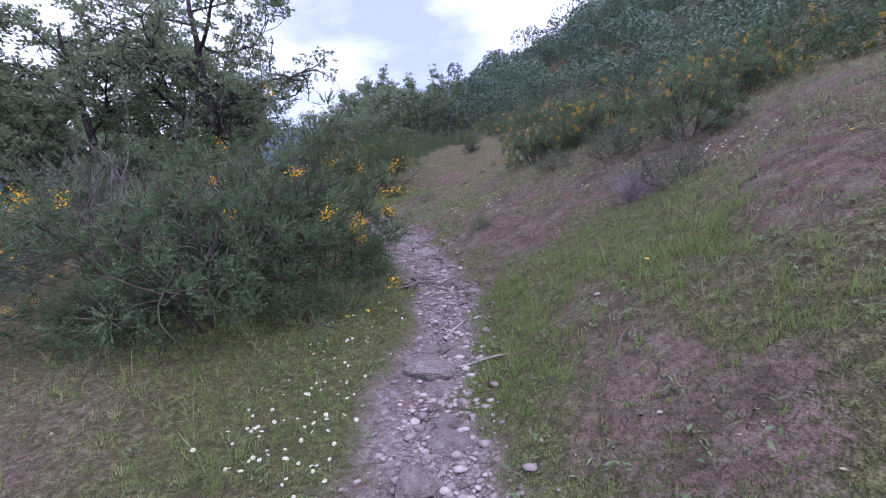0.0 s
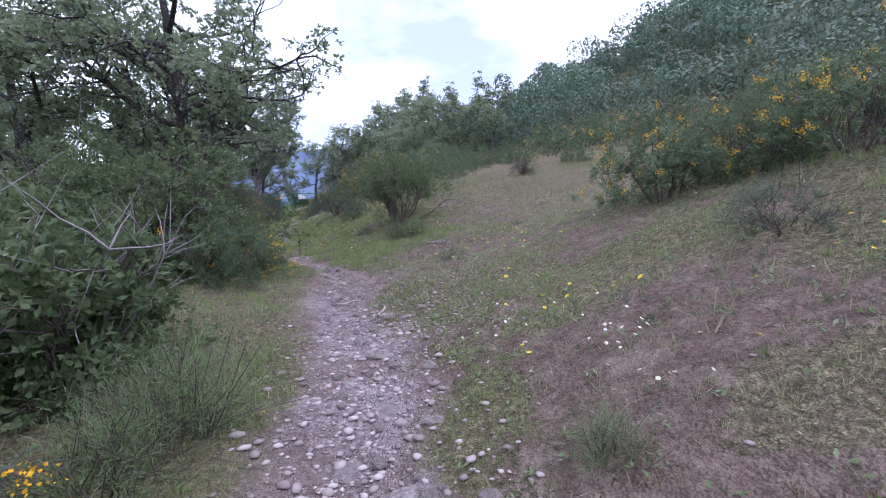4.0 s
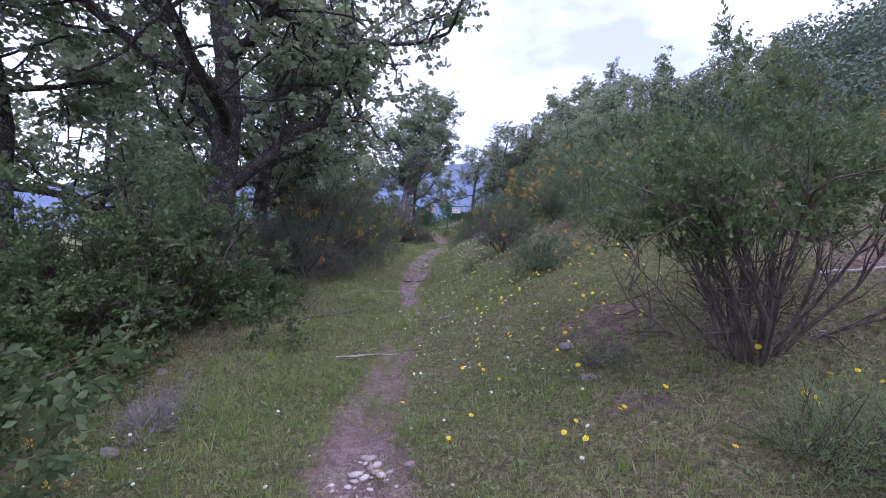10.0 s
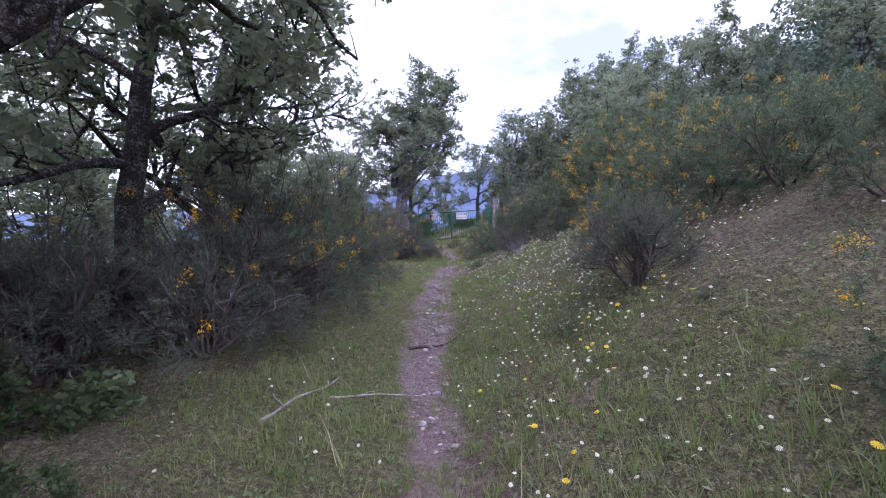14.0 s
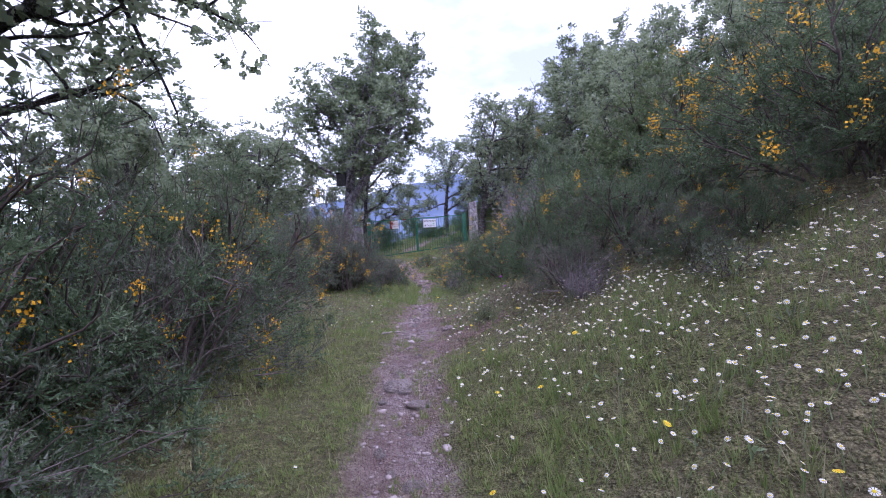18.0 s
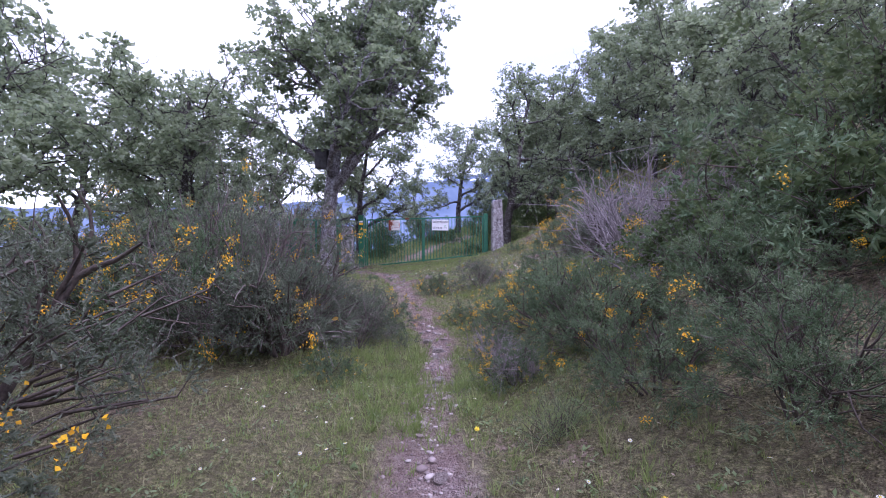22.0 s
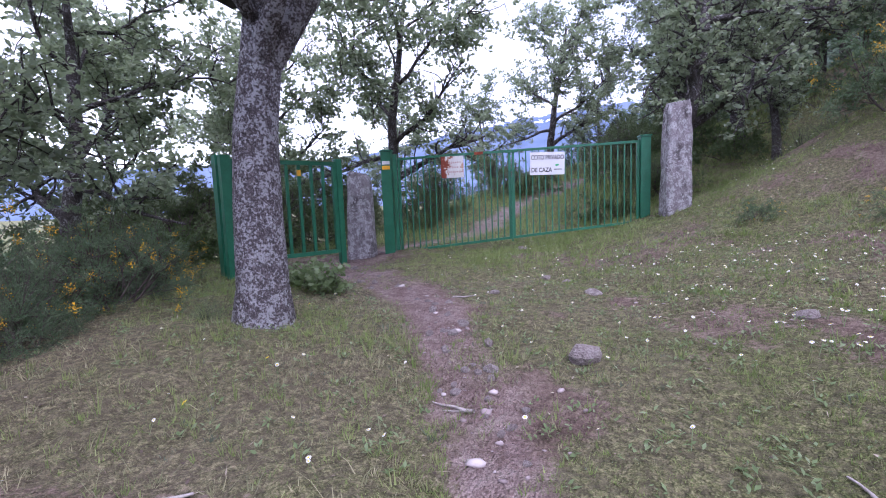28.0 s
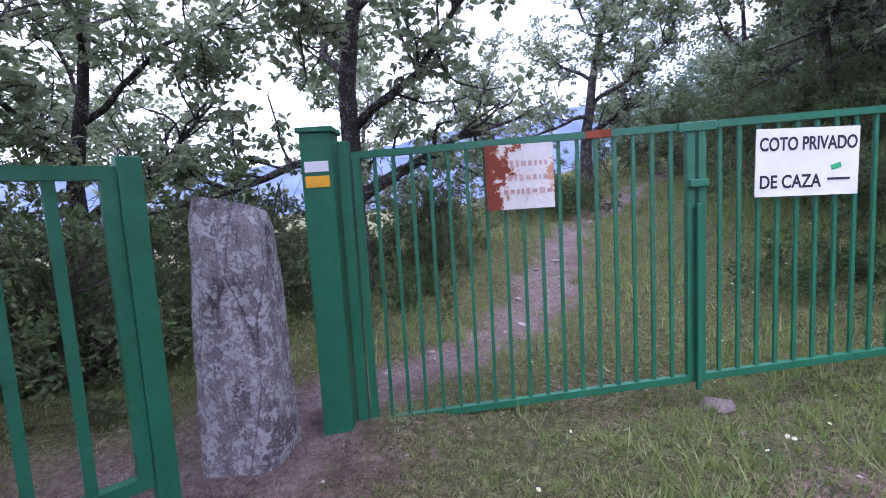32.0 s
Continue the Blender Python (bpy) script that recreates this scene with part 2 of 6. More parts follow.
class Tubes:
    """Collects tapered tubes into one array mesh."""

    def __init__(self):
        self.v, self.f, self.n = [], [], 0

    def add(self, pts, radii, sides=6):
        pts, radii = np.asarray(pts, float), np.asarray(radii, float)
        d = unit(np.gradient(pts, axis=0))
        up = np.array([0.31, 0.17, 0.93]) if abs(d[0, 2]) < 0.9 else np.array([0.93, 0.31, 0.17])
        a = unit(np.cross(d, up))
        b = np.cross(d, a)
        w = np.linspace(0, 2 * np.pi, sides, endpoint=False)
        ring = pts[:, None] + radii[:, None, None] * (np.cos(w)[None, :, None] * a[:, None] + np.sin(w)[None, :, None] * b[:, None])
        k = len(pts)
        i = np.arange(k - 1)[:, None] * sides + np.arange(sides)[None]
        j = np.arange(k - 1)[:, None] * sides + (np.arange(sides)[None] + 1) % sides
        q = np.stack([i, j, j + sides, i + sides], -1).reshape(-1, 4) + self.n
        self.v.append(ring.reshape(-1, 3))
        self.f.append(q)
        self.n += k * sides

    def mesh(self, name, mat):
        return mesh_of(name, np.concatenate(self.v), np.concatenate(self.f), mat, True)


def leaves(centres, along, size, width, rng, fold=0.25, flat=0.0):
    """Kite-shaped folded leaves: base at the centre, pointing along. Arrays of vertices and of triangles."""
    n = len(centres)
    side = unit(np.cross(along, rng.normal(size=(n, 3)) * (1 - flat) + np.array([0, 0, 1.0]) * flat + 1e-3))
    up = np.cross(side, along)
    size, width = np.broadcast_to(size, n)[:, None], np.broadcast_to(width, n)[:, None]
    mid = centres + along * size * 0.5
    v = np.stack([centres, mid + side * width * 0.5 + up * width * fold, centres + along * size, mid - side * width * 0.5 + up * width * fold], 1).reshape(-1, 3)
    i = np.arange(n)[:, None] * 4
    return v, np.concatenate([i + np.array([[0, 1, 2]]), i + np.array([[0, 2, 3]])], 0)


def lobed_leaves(centres, along, size, rng, flat=0.3):
    """Oak leaves with lobes: eight corners each, as a fan of triangles."""
    n = len(centres)
    side = unit(np.cross(along, rng.normal(size=(n, 3)) * (1 - flat) + np.array([0, 0, 1.0]) * flat + 1e-3))
    up = np.cross(side, along)
    size = np.broadcast_to(size, n)[:, None]
    prof = [(0.0, 0.0), (0.30, 0.30), (0.42, 0.13), (0.68, 0.34), (1.0, 0.0), (0.72, -0.34), (0.46, -0.13), (0.28, -0.30)]
    v = np.stack([centres + along * size * a + side * size * b + up * size * (0.10 * abs(b) * 3 - 0.10 * a * a) for a, b in prof], 1).reshape(-1, 3)
    i = np.arange(n)[:, None] * 8
    f = np.concatenate([i + np.array([t]) for t in ((0, 1, 2), (0, 2, 6), (0, 6, 7), (2, 3, 4), (2, 4, 6), (6, 4, 5))], 0)
    return v, f


def curve(p, d, length, steps, rng, wander=0.25, lift=0.0):
    """A wandering line from p in direction d."""
    pts, d = [np.array(p, float)], unit(np.array(d, float))
    for _ in range(steps):
        d = unit(d + rng.normal(size=3) * wander * 0.5 + np.array([0, 0, lift]))
        pts.append(pts[-1] + d * length / steps)
    return np.array(pts), d


def shrub(name, seed, height, spread, mat, leaf=0.035, sprigs=420, per=22, flowers=60, stems=9, bare=0.2, wood=None, upright=0.5,
          leaf_wide=0.28, petal=None, sprig=0.2, lean=(0, 0), dead=0.0, label="", category="shrub", flat=0.0, fill=0.72, low=0.03, thick=0.62, tuft=16, pad=0.10, fan=0.55):
    """A bush at the origin: woody stems that fork, leafy sprigs at their ends and along them, and clusters of flowers."""
    rng = np.random.default_rng(seed)
    wood = wood or broom_bark
    root = empty_at(name)
    tubes, ends = Tubes(), []
    for s in range(stems):
        a = 2 * np.pi * (s + rng.uniform(-0.3, 0.3)) / stems
        out = rng.uniform(0.25, 1.0)
        d = np.array([np.cos(a) * out * spread / height + lean[0], np.sin(a) * out * spread / height + lean[1], 0.75 + 0.5 * (1 - out)])
        ln = height * rng.uniform(0.5, 0.7) * (0.8 + 0.35 * out * spread / height)
        p0 = np.array([np.cos(a), np.sin(a), 0]) * 0.05 * spread + np.array([0, 0, -0.08])
        pts, dd = curve(p0, d, ln, 6, rng, 0.35, 0.05)
        r0 = thick * (0.014 * height * rng.uniform(0.7, 1.3) + 0.006)
        tubes.add(pts, np.linspace(r0, r0 * 0.35, 7), 5)
        for k in range(2, 7):
            for _ in range(2 if k < 6 else 3):
                dv = unit(unit(pts[min(k, 6)] - pts[k - 1]) + rng.normal(size=3) * 0.55 + np.array([0, 0, 0.15]))
                b, bd = curve(pts[k], dv, height * rng.uniform(0.15, 0.29), 4, rng, 0.4, 0.06)
                tubes.add(b, np.linspace(r0 * 0.42, r0 * 0.14, 5), 4)
                for q in range(1, 5):
                    ends.append((b[q], unit(b[q] - b[q - 1])))
    e, ed = np.array([x[0] for x in ends]), np.array([x[1] for x in ends])
    hi = e[:, 2] > bare * height
    e, ed = e[hi], ed[hi]
    n = int(max(6, sprigs // tuft) / 0.78)
    pick = rng.integers(0, len(e), n)
    mid = np.array([0, 0, height * 0.35])
    dirs = unit(ed[pick] * 0.6 + rng.normal(size=(n, 3)) * 0.35 + unit(e[pick] - mid) * 0.6 + np.array([0, 0, upright]))
    base = e[pick] + rng.normal(size=(n, 3)) * 0.03 * height
    # the rest of the plumes cover an uneven dome, each on a twig of its own
    dome = rng.random(n) < fill
    az, el = rng.uniform(0, 2 * np.pi, n), np.arcsin(rng.uniform(0, 1, n) ** 1.25)
    lump = 0.80 + 0.22 * np.sin(az * 2 + seed) * np.cos(el * 3 + seed * 0.7) + 0.18 * np.sin(az * 5 + seed * 1.3 + el * 4) + 0.10 * np.sin(az * 11 + el * 9)
    rr = lump * rng.uniform(0.15, 1.0, n) ** 0.25
    spot = np.stack([np.cos(az) * np.cos(el) * rr * spread, np.sin(az) * np.cos(el) * rr * spread, height * (low + (0.92 - low) * np.sin(el) * rr)], -1)
    if bare > 0.3:
        dome &= spot[:, 2] > bare * height
    base = np.where(dome[:, None], spot, base)
    outw = unit(spot * np.array([1, 1, 0.8]) - np.array([0, 0, 0.1 * height]))
    dirs = np.where(dome[:, None], unit(outw * 0.8 + rng.normal(size=(n, 3)) * 0.3 + np.array([0, 0, upright])), dirs)
    # gaps open between the boughs
    w = 7.5 / spread
    open_at = np.sin(base[:, 0] * w + seed) * np.sin(base[:, 1] * w + 2.1 * seed) + 0.7 * np.sin(base[:, 2] * w * 1.2 + base[:, 0] * w * 0.6 + seed) + rng.normal(size=n) * 0.3
    keep = open_at > np.quantile(open_at, 0.22)
    base, dirs, dome = base[keep], dirs[keep], dome[keep]
    n = len(base)
    for i in np.nonzero(dome)[0]:
        tubes.add([base[i] * np.array([0.72, 0.72, 0.78]), base[i] - dirs[i] * 0.5 * sprig + rng.normal(size=3) * 0.02, base[i] + dirs[i] * sprig * 0.5], [0.006 * thick, 0.0035 * thick, 0.0015], 3)
    # a tuft: sprigs that fan out of one twig
    size = rng.uniform(0.65, 1.3, n)
    tones, which = np.repeat(rng.normal(0.42, 0.2, n), tuft), np.repeat(np.arange(n), tuft)
    dirs0, size = np.repeat(dirs, tuft, 0), np.repeat(size, tuft)
    sprigs = n * tuft
    dirs = unit(dirs0 * 0.9 + unit(rng.normal(size=(sprigs, 3))) * 2.0 * fan)
    base = np.repeat(base, tuft, 0) + dirs * (pad * size * rng.uniform(0.1, 0.6, sprigs))[:, None]
    base[:, 2] = np.maximum(base[:, 2], 0.02)
    ln = sprig * rng.uniform(0.6, 1.3, sprigs) * size
    for i in range(0, sprigs, 5):
        tubes.add([base[i], base[i] + dirs[i] * ln[i]], [0.003, 0.0015], 3)
    part("branchwork", tubes.mesh("branchwork", wood), None, root, "dark woody stems and twigs")["kind"] = "stuff"
    live = rng.random(sprigs) >= dead
    base, dirs, ln, tones, which = base[live], dirs[live], ln[live], tones[live], which[live]
    u = np.tile(np.linspace(0.05, 1.0, per), len(base))
    c = np.repeat(base, per, 0) + np.repeat(dirs, per, 0) * (u * np.repeat(ln, per))[:, None]
    al = unit(np.repeat(dirs, per, 0) * 0.9 + rng.normal(size=(len(c), 3)) * 0.65)
    sz = leaf * rng.uniform(0.6, 1.25, len(c)) * (1.15 - 0.35 * u)
    # each sprig's leaves go from a darker tone at its foot to a lighter tip
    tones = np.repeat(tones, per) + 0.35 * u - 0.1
    if leaf_wide < 0.4:
        sd = unit(np.cross(al, rng.normal(size=c.shape))) * (sz * leaf_wide * 0.5)[:, None]
        v, f, k = np.stack([c - sd, c + sd, c + al * sz[:, None]], 1).reshape(-1, 3), np.arange(len(c) * 3).reshape(-1, 3), 3
    else:
        v, f = leaves(c, al, sz, sz * leaf_wide, rng, 0.2, flat)
        k = 4
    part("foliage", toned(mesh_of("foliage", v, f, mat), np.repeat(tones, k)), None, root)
    if flowers:
        tip = base + dirs * ln[:, None]
        order = np.argsort(-(0.35 * tip[:, 2] / height + 0.55 * np.hypot(tip[:, 0], tip[:, 1]) / spread + rng.random(len(tip)) * 1.0))
        _, first = np.unique(which[order], return_index=True)
        order = order[np.sort(first)][:flowers]
        vs, fs, n = [], [], 0
        for i in order:
            m = rng.integers(24, 50)
            c = tip[i] + dirs[i] * rng.uniform(-0.04, 0.05, m)[:, None] + rng.normal(size=(m, 3)) * 0.019
            sz = rng.uniform(0.009, 0.017, m)
            v, f = leaves(c, unit(rng.normal(size=(m, 3)) + np.array([0, 0, 0.4])), sz, sz * 0.85, rng)
            vs.append(v)
            fs.append(f + n)
            n += len(v)
        part("blossom", mesh_of("blossom", np.concatenate(vs), np.concatenate(fs), petal or petal_yellow), None, root, "clusters of orange-yellow pea flowers")["kind"] = "stuff"
    return tagged(root, label, category)


TRUNKS = {}


def oak(name, seed, height, trunk_r, crown_r, crown_low, n_leaf, leaf=0.09, mat=None, bark=None, lean=(0, 0), fork=0.35, label="", lobed=False, limbs=7, rosettes=6, drop=0.0, wob=0.16, gap=0.15, taper=0.8, split=None):
    """A tree at the origin: a tapered bent trunk, limbs and branches that fork, and sprays of leaf rosettes at the twigs' ends, with gaps."""
    rng = np.random.default_rng(seed)
    root = empty_at(name)
    tubes, ends = Tubes(), []
    top = height * 0.82
    pts, d = curve((0, 0, -0.3), (lean[0], lean[1], 1), top, 10, rng, wob, 0.04)
    rad = trunk_r * (1 - taper * np.linspace(0, 1, 11) ** 0.8)
    TRUNKS[seed] = pts
    rad[0] *= 1.35
    tubes.add(pts, rad, 12)
    stems = [(pts, 1.0)]
    if split:
        z0, way, far = split
        i0 = int(np.argmin(abs(pts[:, 2] - z0)))
        second, _ = curve(pts[i0] - np.array([0, 0, 0.12]), way, far, 10, rng, wob, 0.03)
        tubes.add(second, rad[i0] * np.linspace(0.86, 0.22, 11), 12)
        stems.append((second, rad[i0] / trunk_r))
    for k in range(limbs):
        pts, thin_by = stems[k % len(stems)]
        fork_at = fork if k % len(stems) == 0 else 0.2
        f = fork_at + (0.98 - fork_at) * (k + rng.random() * 0.6) / limbs
        i = f * 10
        i0 = int(min(i, 9))
        p = pts[i0] + (pts[i0 + 1] - pts[i0]) * (i - i0)
        a = k * 2.4 + rng.uniform(-0.5, 0.5)
        rise = rng.uniform(0.25, 0.8) - drop
        ln = crown_r * rng.uniform(0.75, 1.1) * (1.15 - 0.55 * abs(f - 0.55))
        limb, ld = curve(p, (np.cos(a), np.sin(a), rise), ln, 7, rng, 0.42, 0.05)
        r = trunk_r * thin_by * (1 - 0.75 * f) * rng.uniform(0.42, 0.62)
        tubes.add(limb, np.linspace(r, r * 0.25, 8), 7)
        for j in range(2, 8):
            for _ in range(3):
                v = unit(unit(limb[min(j, 7)] - limb[j - 1]) * 0.8 + rng.normal(size=3) * 0.75)
                br, bd = curve(limb[j], v, crown_r * rng.uniform(0.22, 0.45), 5, rng, 0.5, 0.03)
                if br[:, 2].min() < crown_low - 0.1:
                    continue
                tubes.add(br, np.linspace(r * 0.32, r * 0.09 + 0.004, 6), 4)
                for q in (2, 3, 4, 5):
                    ends.append(br[q])
                    if q > 2:
                        tw, _ = curve(br[q], rng.normal(size=3) + np.array([0, 0, 0.3]), crown_r * 0.13, 2, rng, 0.5)
                        tubes.add(tw, [0.008, 0.006, 0.003], 3)
                        ends.append(tw[-1])
    part("trunk", tubes.mesh("trunk", bark or oak_bark), None, root, "dark furrowed trunk and limbs")
    e = np.array(ends)
    # whole boughs stay bare here and there, so that the sky shows between the masses of leaves
    w = 9.0 / crown_r
    mass = np.sin(e[:, 0] * w + seed) * np.sin(e[:, 1] * w + 1.3 * seed) + np.sin(e[:, 2] * w + e[:, 0] * 0.7 * w + 0.7 * seed) * 0.4 + rng.normal(size=len(e)) * 0.4
    e = e[mass > np.quantile(mass, gap)]
    sprays = max(1, n_leaf // (7 * rosettes))
    c0 = e[np.resize(rng.permutation(len(e)), sprays)]
    c1 = np.repeat(c0, rosettes, 0)
    c1 = c1 + rng.normal(size=c1.shape) * np.array([1, 1, 0.65]) * (0.085 + 0.022 * crown_r)
    cl = np.repeat(c1, 7, 0)
    al = unit(rng.normal(size=cl.shape) * np.array([1, 1, 0.55]) + unit(cl - np.array([0, 0, height * 0.5])) * 0.45)
    sz = leaf * rng.uniform(0.65, 1.2, len(cl))
    base = cl + al * 0.15 * sz[:, None]
    if lobed:
        v, f = lobed_leaves(base, al, sz, rng, 0.5)
    else:
        v, f = leaves(base, al, sz, sz * 0.6, rng, 0.18, 0.5)
    part("crown", mesh_of("crown", v, f, mat or oak_leaf), None, root, "loose crown of lobed grey-green leaves")
    return tagged(root, label, "tree")

# ---- the lie of the land: u runs along the path, v to its right ----
AX = radians(22.5)
UX, UY = -math.sin(AX), math.cos(AX)


def knots(u, table):
    """Smooth interpolation through pairs (u, value)."""
    k = np.array(table, float)
    x = np.clip(u, k[0, 0], k[-1, 0])
    i = np.clip(np.searchsorted(k[:, 0], x) - 1, 0, len(k) - 2)
    s = (x - k[i, 0]) / (k[i + 1, 0] - k[i, 0])
    g = np.gradient(k[:, 1], k[:, 0])
    h = k[i + 1, 0] - k[i, 0]
    return (k[i, 1] * (1 + 2 * s) * (1 - s) ** 2 + g[i] * h * s * (1 - s) ** 2 + k[i + 1, 1] * s * s * (3 - 2 * s) + g[i + 1] * h * s * s * (s - 1))


PATH_V = [(-12, 0.4), (-4, 0.5), (0, 0.97), (1.3, 1.23), (2.5, 1.64), (3.7, 2.29), (5, 2.59), (6.5, 2.68), (8.6, 2.76), (10.5, 2.74), (12, 2.66), (13.5, 2.26), (15, 1.89), (16.5, 1.74), (18.5, 1.65), (20.6, 1.35), (22.5, 1.19), (24.5, 1.04), (27, 0.94), (29.5, 0.77), (32.5, 0.71), (34.5, 0.2), (36.5, -0.15), (38, -0.6), (39.5, -1.3), (40.5, -2.2), (41.4, -2.65), (42.2, -2.3), (43, -1.2), (44, -0.4), (45.2, 0.05), (47.5, 0.95), (49, 2.1), (52, 4.2), (60, 9), (64, 10)]
PATH_Z = [(-12, 1.0), (0, 1.52), (2.7, 1.76), (5.5, 2.1), (7.7, 2.33), (10.4, 2.50), (13.1, 2.64), (15.6, 2.70), (18.7, 2.79), (21, 2.90), (23.1, 3.06), (26.4, 3.32),
          (29.7, 3.43), (33, 3.62), (35, 3.82), (36.5, 3.95), (38, 4.05), (41, 4.10), (43, 4.22), (47, 4.85), (52, 5.9), (60, 7.3)]
BANK = [(-12, 0.5), (6, 0.5), (9.4, 0.38), (12, 0.25), (14.6, 0.26), (16.3, 0.38), (18, 0.50), (24.6, 0.50), (31, 0.42), (36, 0.24), (42, 0.2), (44, 0.28), (46, 0.42), (60, 0.5)]
LEDGE = [(-12, 0.3), (9, 0.3), (20, 0.3), (29, 0.45), (33, 0.9), (37, 1.6), (39.5, 2.3), (41.4, 3.7), (43, 2.4), (45, 1.3), (50, 1.0), (60, 1.0)]
WIDTH = [(-12, 0.45), (0, 0.36), (3, 0.30), (5, 0.34), (8, 0.42), (9.5, 0.40), (12, 0.30), (14.5, 0.24), (17, 0.15), (20.5, 0.17), (22, 0.24), (27, 0.25), (29.5, 0.22), (31.5, 0.16), (33, 0.17), (35, 0.18), (37.2, 0.22), (38.8, 0.30), (40, 0.46), (41.4, 0.7), (43, 0.42), (45, 0.32), (48, 0.30), (60, 0.45)]
PATH_OFF = [(-12, 0), (2, -0.02), (4, -0.12), (6, -0.05), (9, 0.0), (18, 0.0), (20.5, -0.04), (25.4, -0.08), (28, 0.0), (32, 0.12), (34, 0.20), (40, 0.20), (42, 0.1), (44, 0), (60, 0)]


def soft_over(d, k):
    return 0.5 * (d + np.sqrt(d * d + 0.3 * k * k))


def smooth_noise(x, y, seed=0.0):
    """A cheap sum of waves, the same at every build."""
    s = np.zeros(np.broadcast(x, y).shape)
    for k in range(6):
        a = seed + k * 2.399
        f = 0.55 * 1.75 ** k
        s = s + np.sin((x * math.cos(a) + y * math.sin(a)) * f + 1.7 * k + seed * 3.1) * np.sin((x * math.cos(a + 1.3) + y * math.sin(a + 1.3)) * f * 0.83 + 0.9 * k) / 1.5 ** k
    return s


def uv(x, y):
    return x * UX + y * UY, x * UY - y * UX


def xy(u, v):
    return u * UX + v * UY, u * UY - v * UX


def land_z(x, y):
    x, y = np.asarray(x, float), np.asarray(y, float)
    u, v = uv(x, y)
    d = v - knots(u, PATH_V)
    zp = knots(u, PATH_Z)
    bank, ledge = knots(u, BANK), knots(u, LEDGE)
    def side(e):
        steep = 0.25 * np.clip((u - 36.5) / 4.0, 0, 1) * (soft_over(e - 5.8, 0.6) - 1.5 * soft_over(e - 9.0, 0.8) + 0.5 * soft_over(e - 15.4, 1.5))
        return (steep + bank * soft_over(e - ledge, 0.35) + (knots(u, [(-12, 0.275), (8, 0.275), (13, 0.2), (24, 0.2), (30, 0.275), (60, 0.275)]) - bank) * soft_over(e - 3.8, 1.5) + 0.24 * soft_over(e - 17, 4) - 0.45 * soft_over(e - 70, 12))

    def fall(e):
        return 0.05 * soft_over(e - 0.5, 0.3) - 0.30 * soft_over(e - knots(u, [(-12, 3.6), (30, 3.6), (36, 3.0), (40, 2.2), (60, 2.2)]), 1.5) + 0.22 * soft_over(e - 45, 20)

    z = zp + np.where(d > 0, side(np.maximum(d, 0)) - side(0 * d), fall(np.maximum(-d, 0)) - fall(0 * d))
    far = np.clip((np.hypot(x + 8, y - 20) - 90) / 200, 0, 1)
    near = np.exp(-(d / 0.35) ** 2)
    z = z + 0.035 * smooth_noise(x, y) * (1 - 0.5 * near) + 0.028 * smooth_noise(x * 4.1, y * 4.1, 2.0) * np.where(np.abs(d) < 8, 1.0, 0.0) + 0.008 * smooth_noise(x * 13.0, y * 13.0, 5.0) * np.where(np.abs(d) < 5, 1.0, 0.0)
    z = z - 0.045 * np.exp(-(d / (0.9 * knots(u, WIDTH))) ** 2)
    return z * (1 - far) + (-6.0) * far


GRID = {}


def ground_z(x, y):
    """Height of the ground's own mesh under a place (of the ideal surface until the mesh is made)."""
    if not GRID:
        return land_z(x, y)
    u, v = uv(np.asarray(x, float), np.asarray(y, float))
    us, vs, z = GRID["u"], GRID["v"], GRID["z"]
    i, j = np.clip(np.searchsorted(us, u) - 1, 0, len(us) - 2), np.clip(np.searchsorted(vs, v) - 1, 0, len(vs) - 2)
    a, b = (u - us[i]) / (us[i + 1] - us[i]), (v - vs[j]) / (vs[j + 1] - vs[j])
    return z[i, j] * (1 - a) * (1 - b) + z[i + 1, j] * a * (1 - b) + z[i, j + 1] * (1 - a) * b + z[i + 1, j + 1] * a * b


def at(u, d, sink=0.0):
    """World place at u along the path and d metres to its right, on the ground."""
    v = float(knots(np.array(u, float), PATH_V)) + d
    x, y = xy(u, v)
    return float(x), float(y), float(ground_z(x, y)) - sink

# ---- ground ----
def spaced(lo, hi, step, far, grow):
    a = list(np.arange(lo, hi, step))
    s, x = step, hi
    while x < far:
        a.append(x)
        s *= grow
        x += s
    s, x, pre = step, lo - step, []
    while x > -far:
        pre.append(x)
        s *= grow
        x -= s
    return np.array(pre[::-1] + a)


def patches(x, y, scale, seed):
    return smooth_noise(x * scale, y * scale, seed)


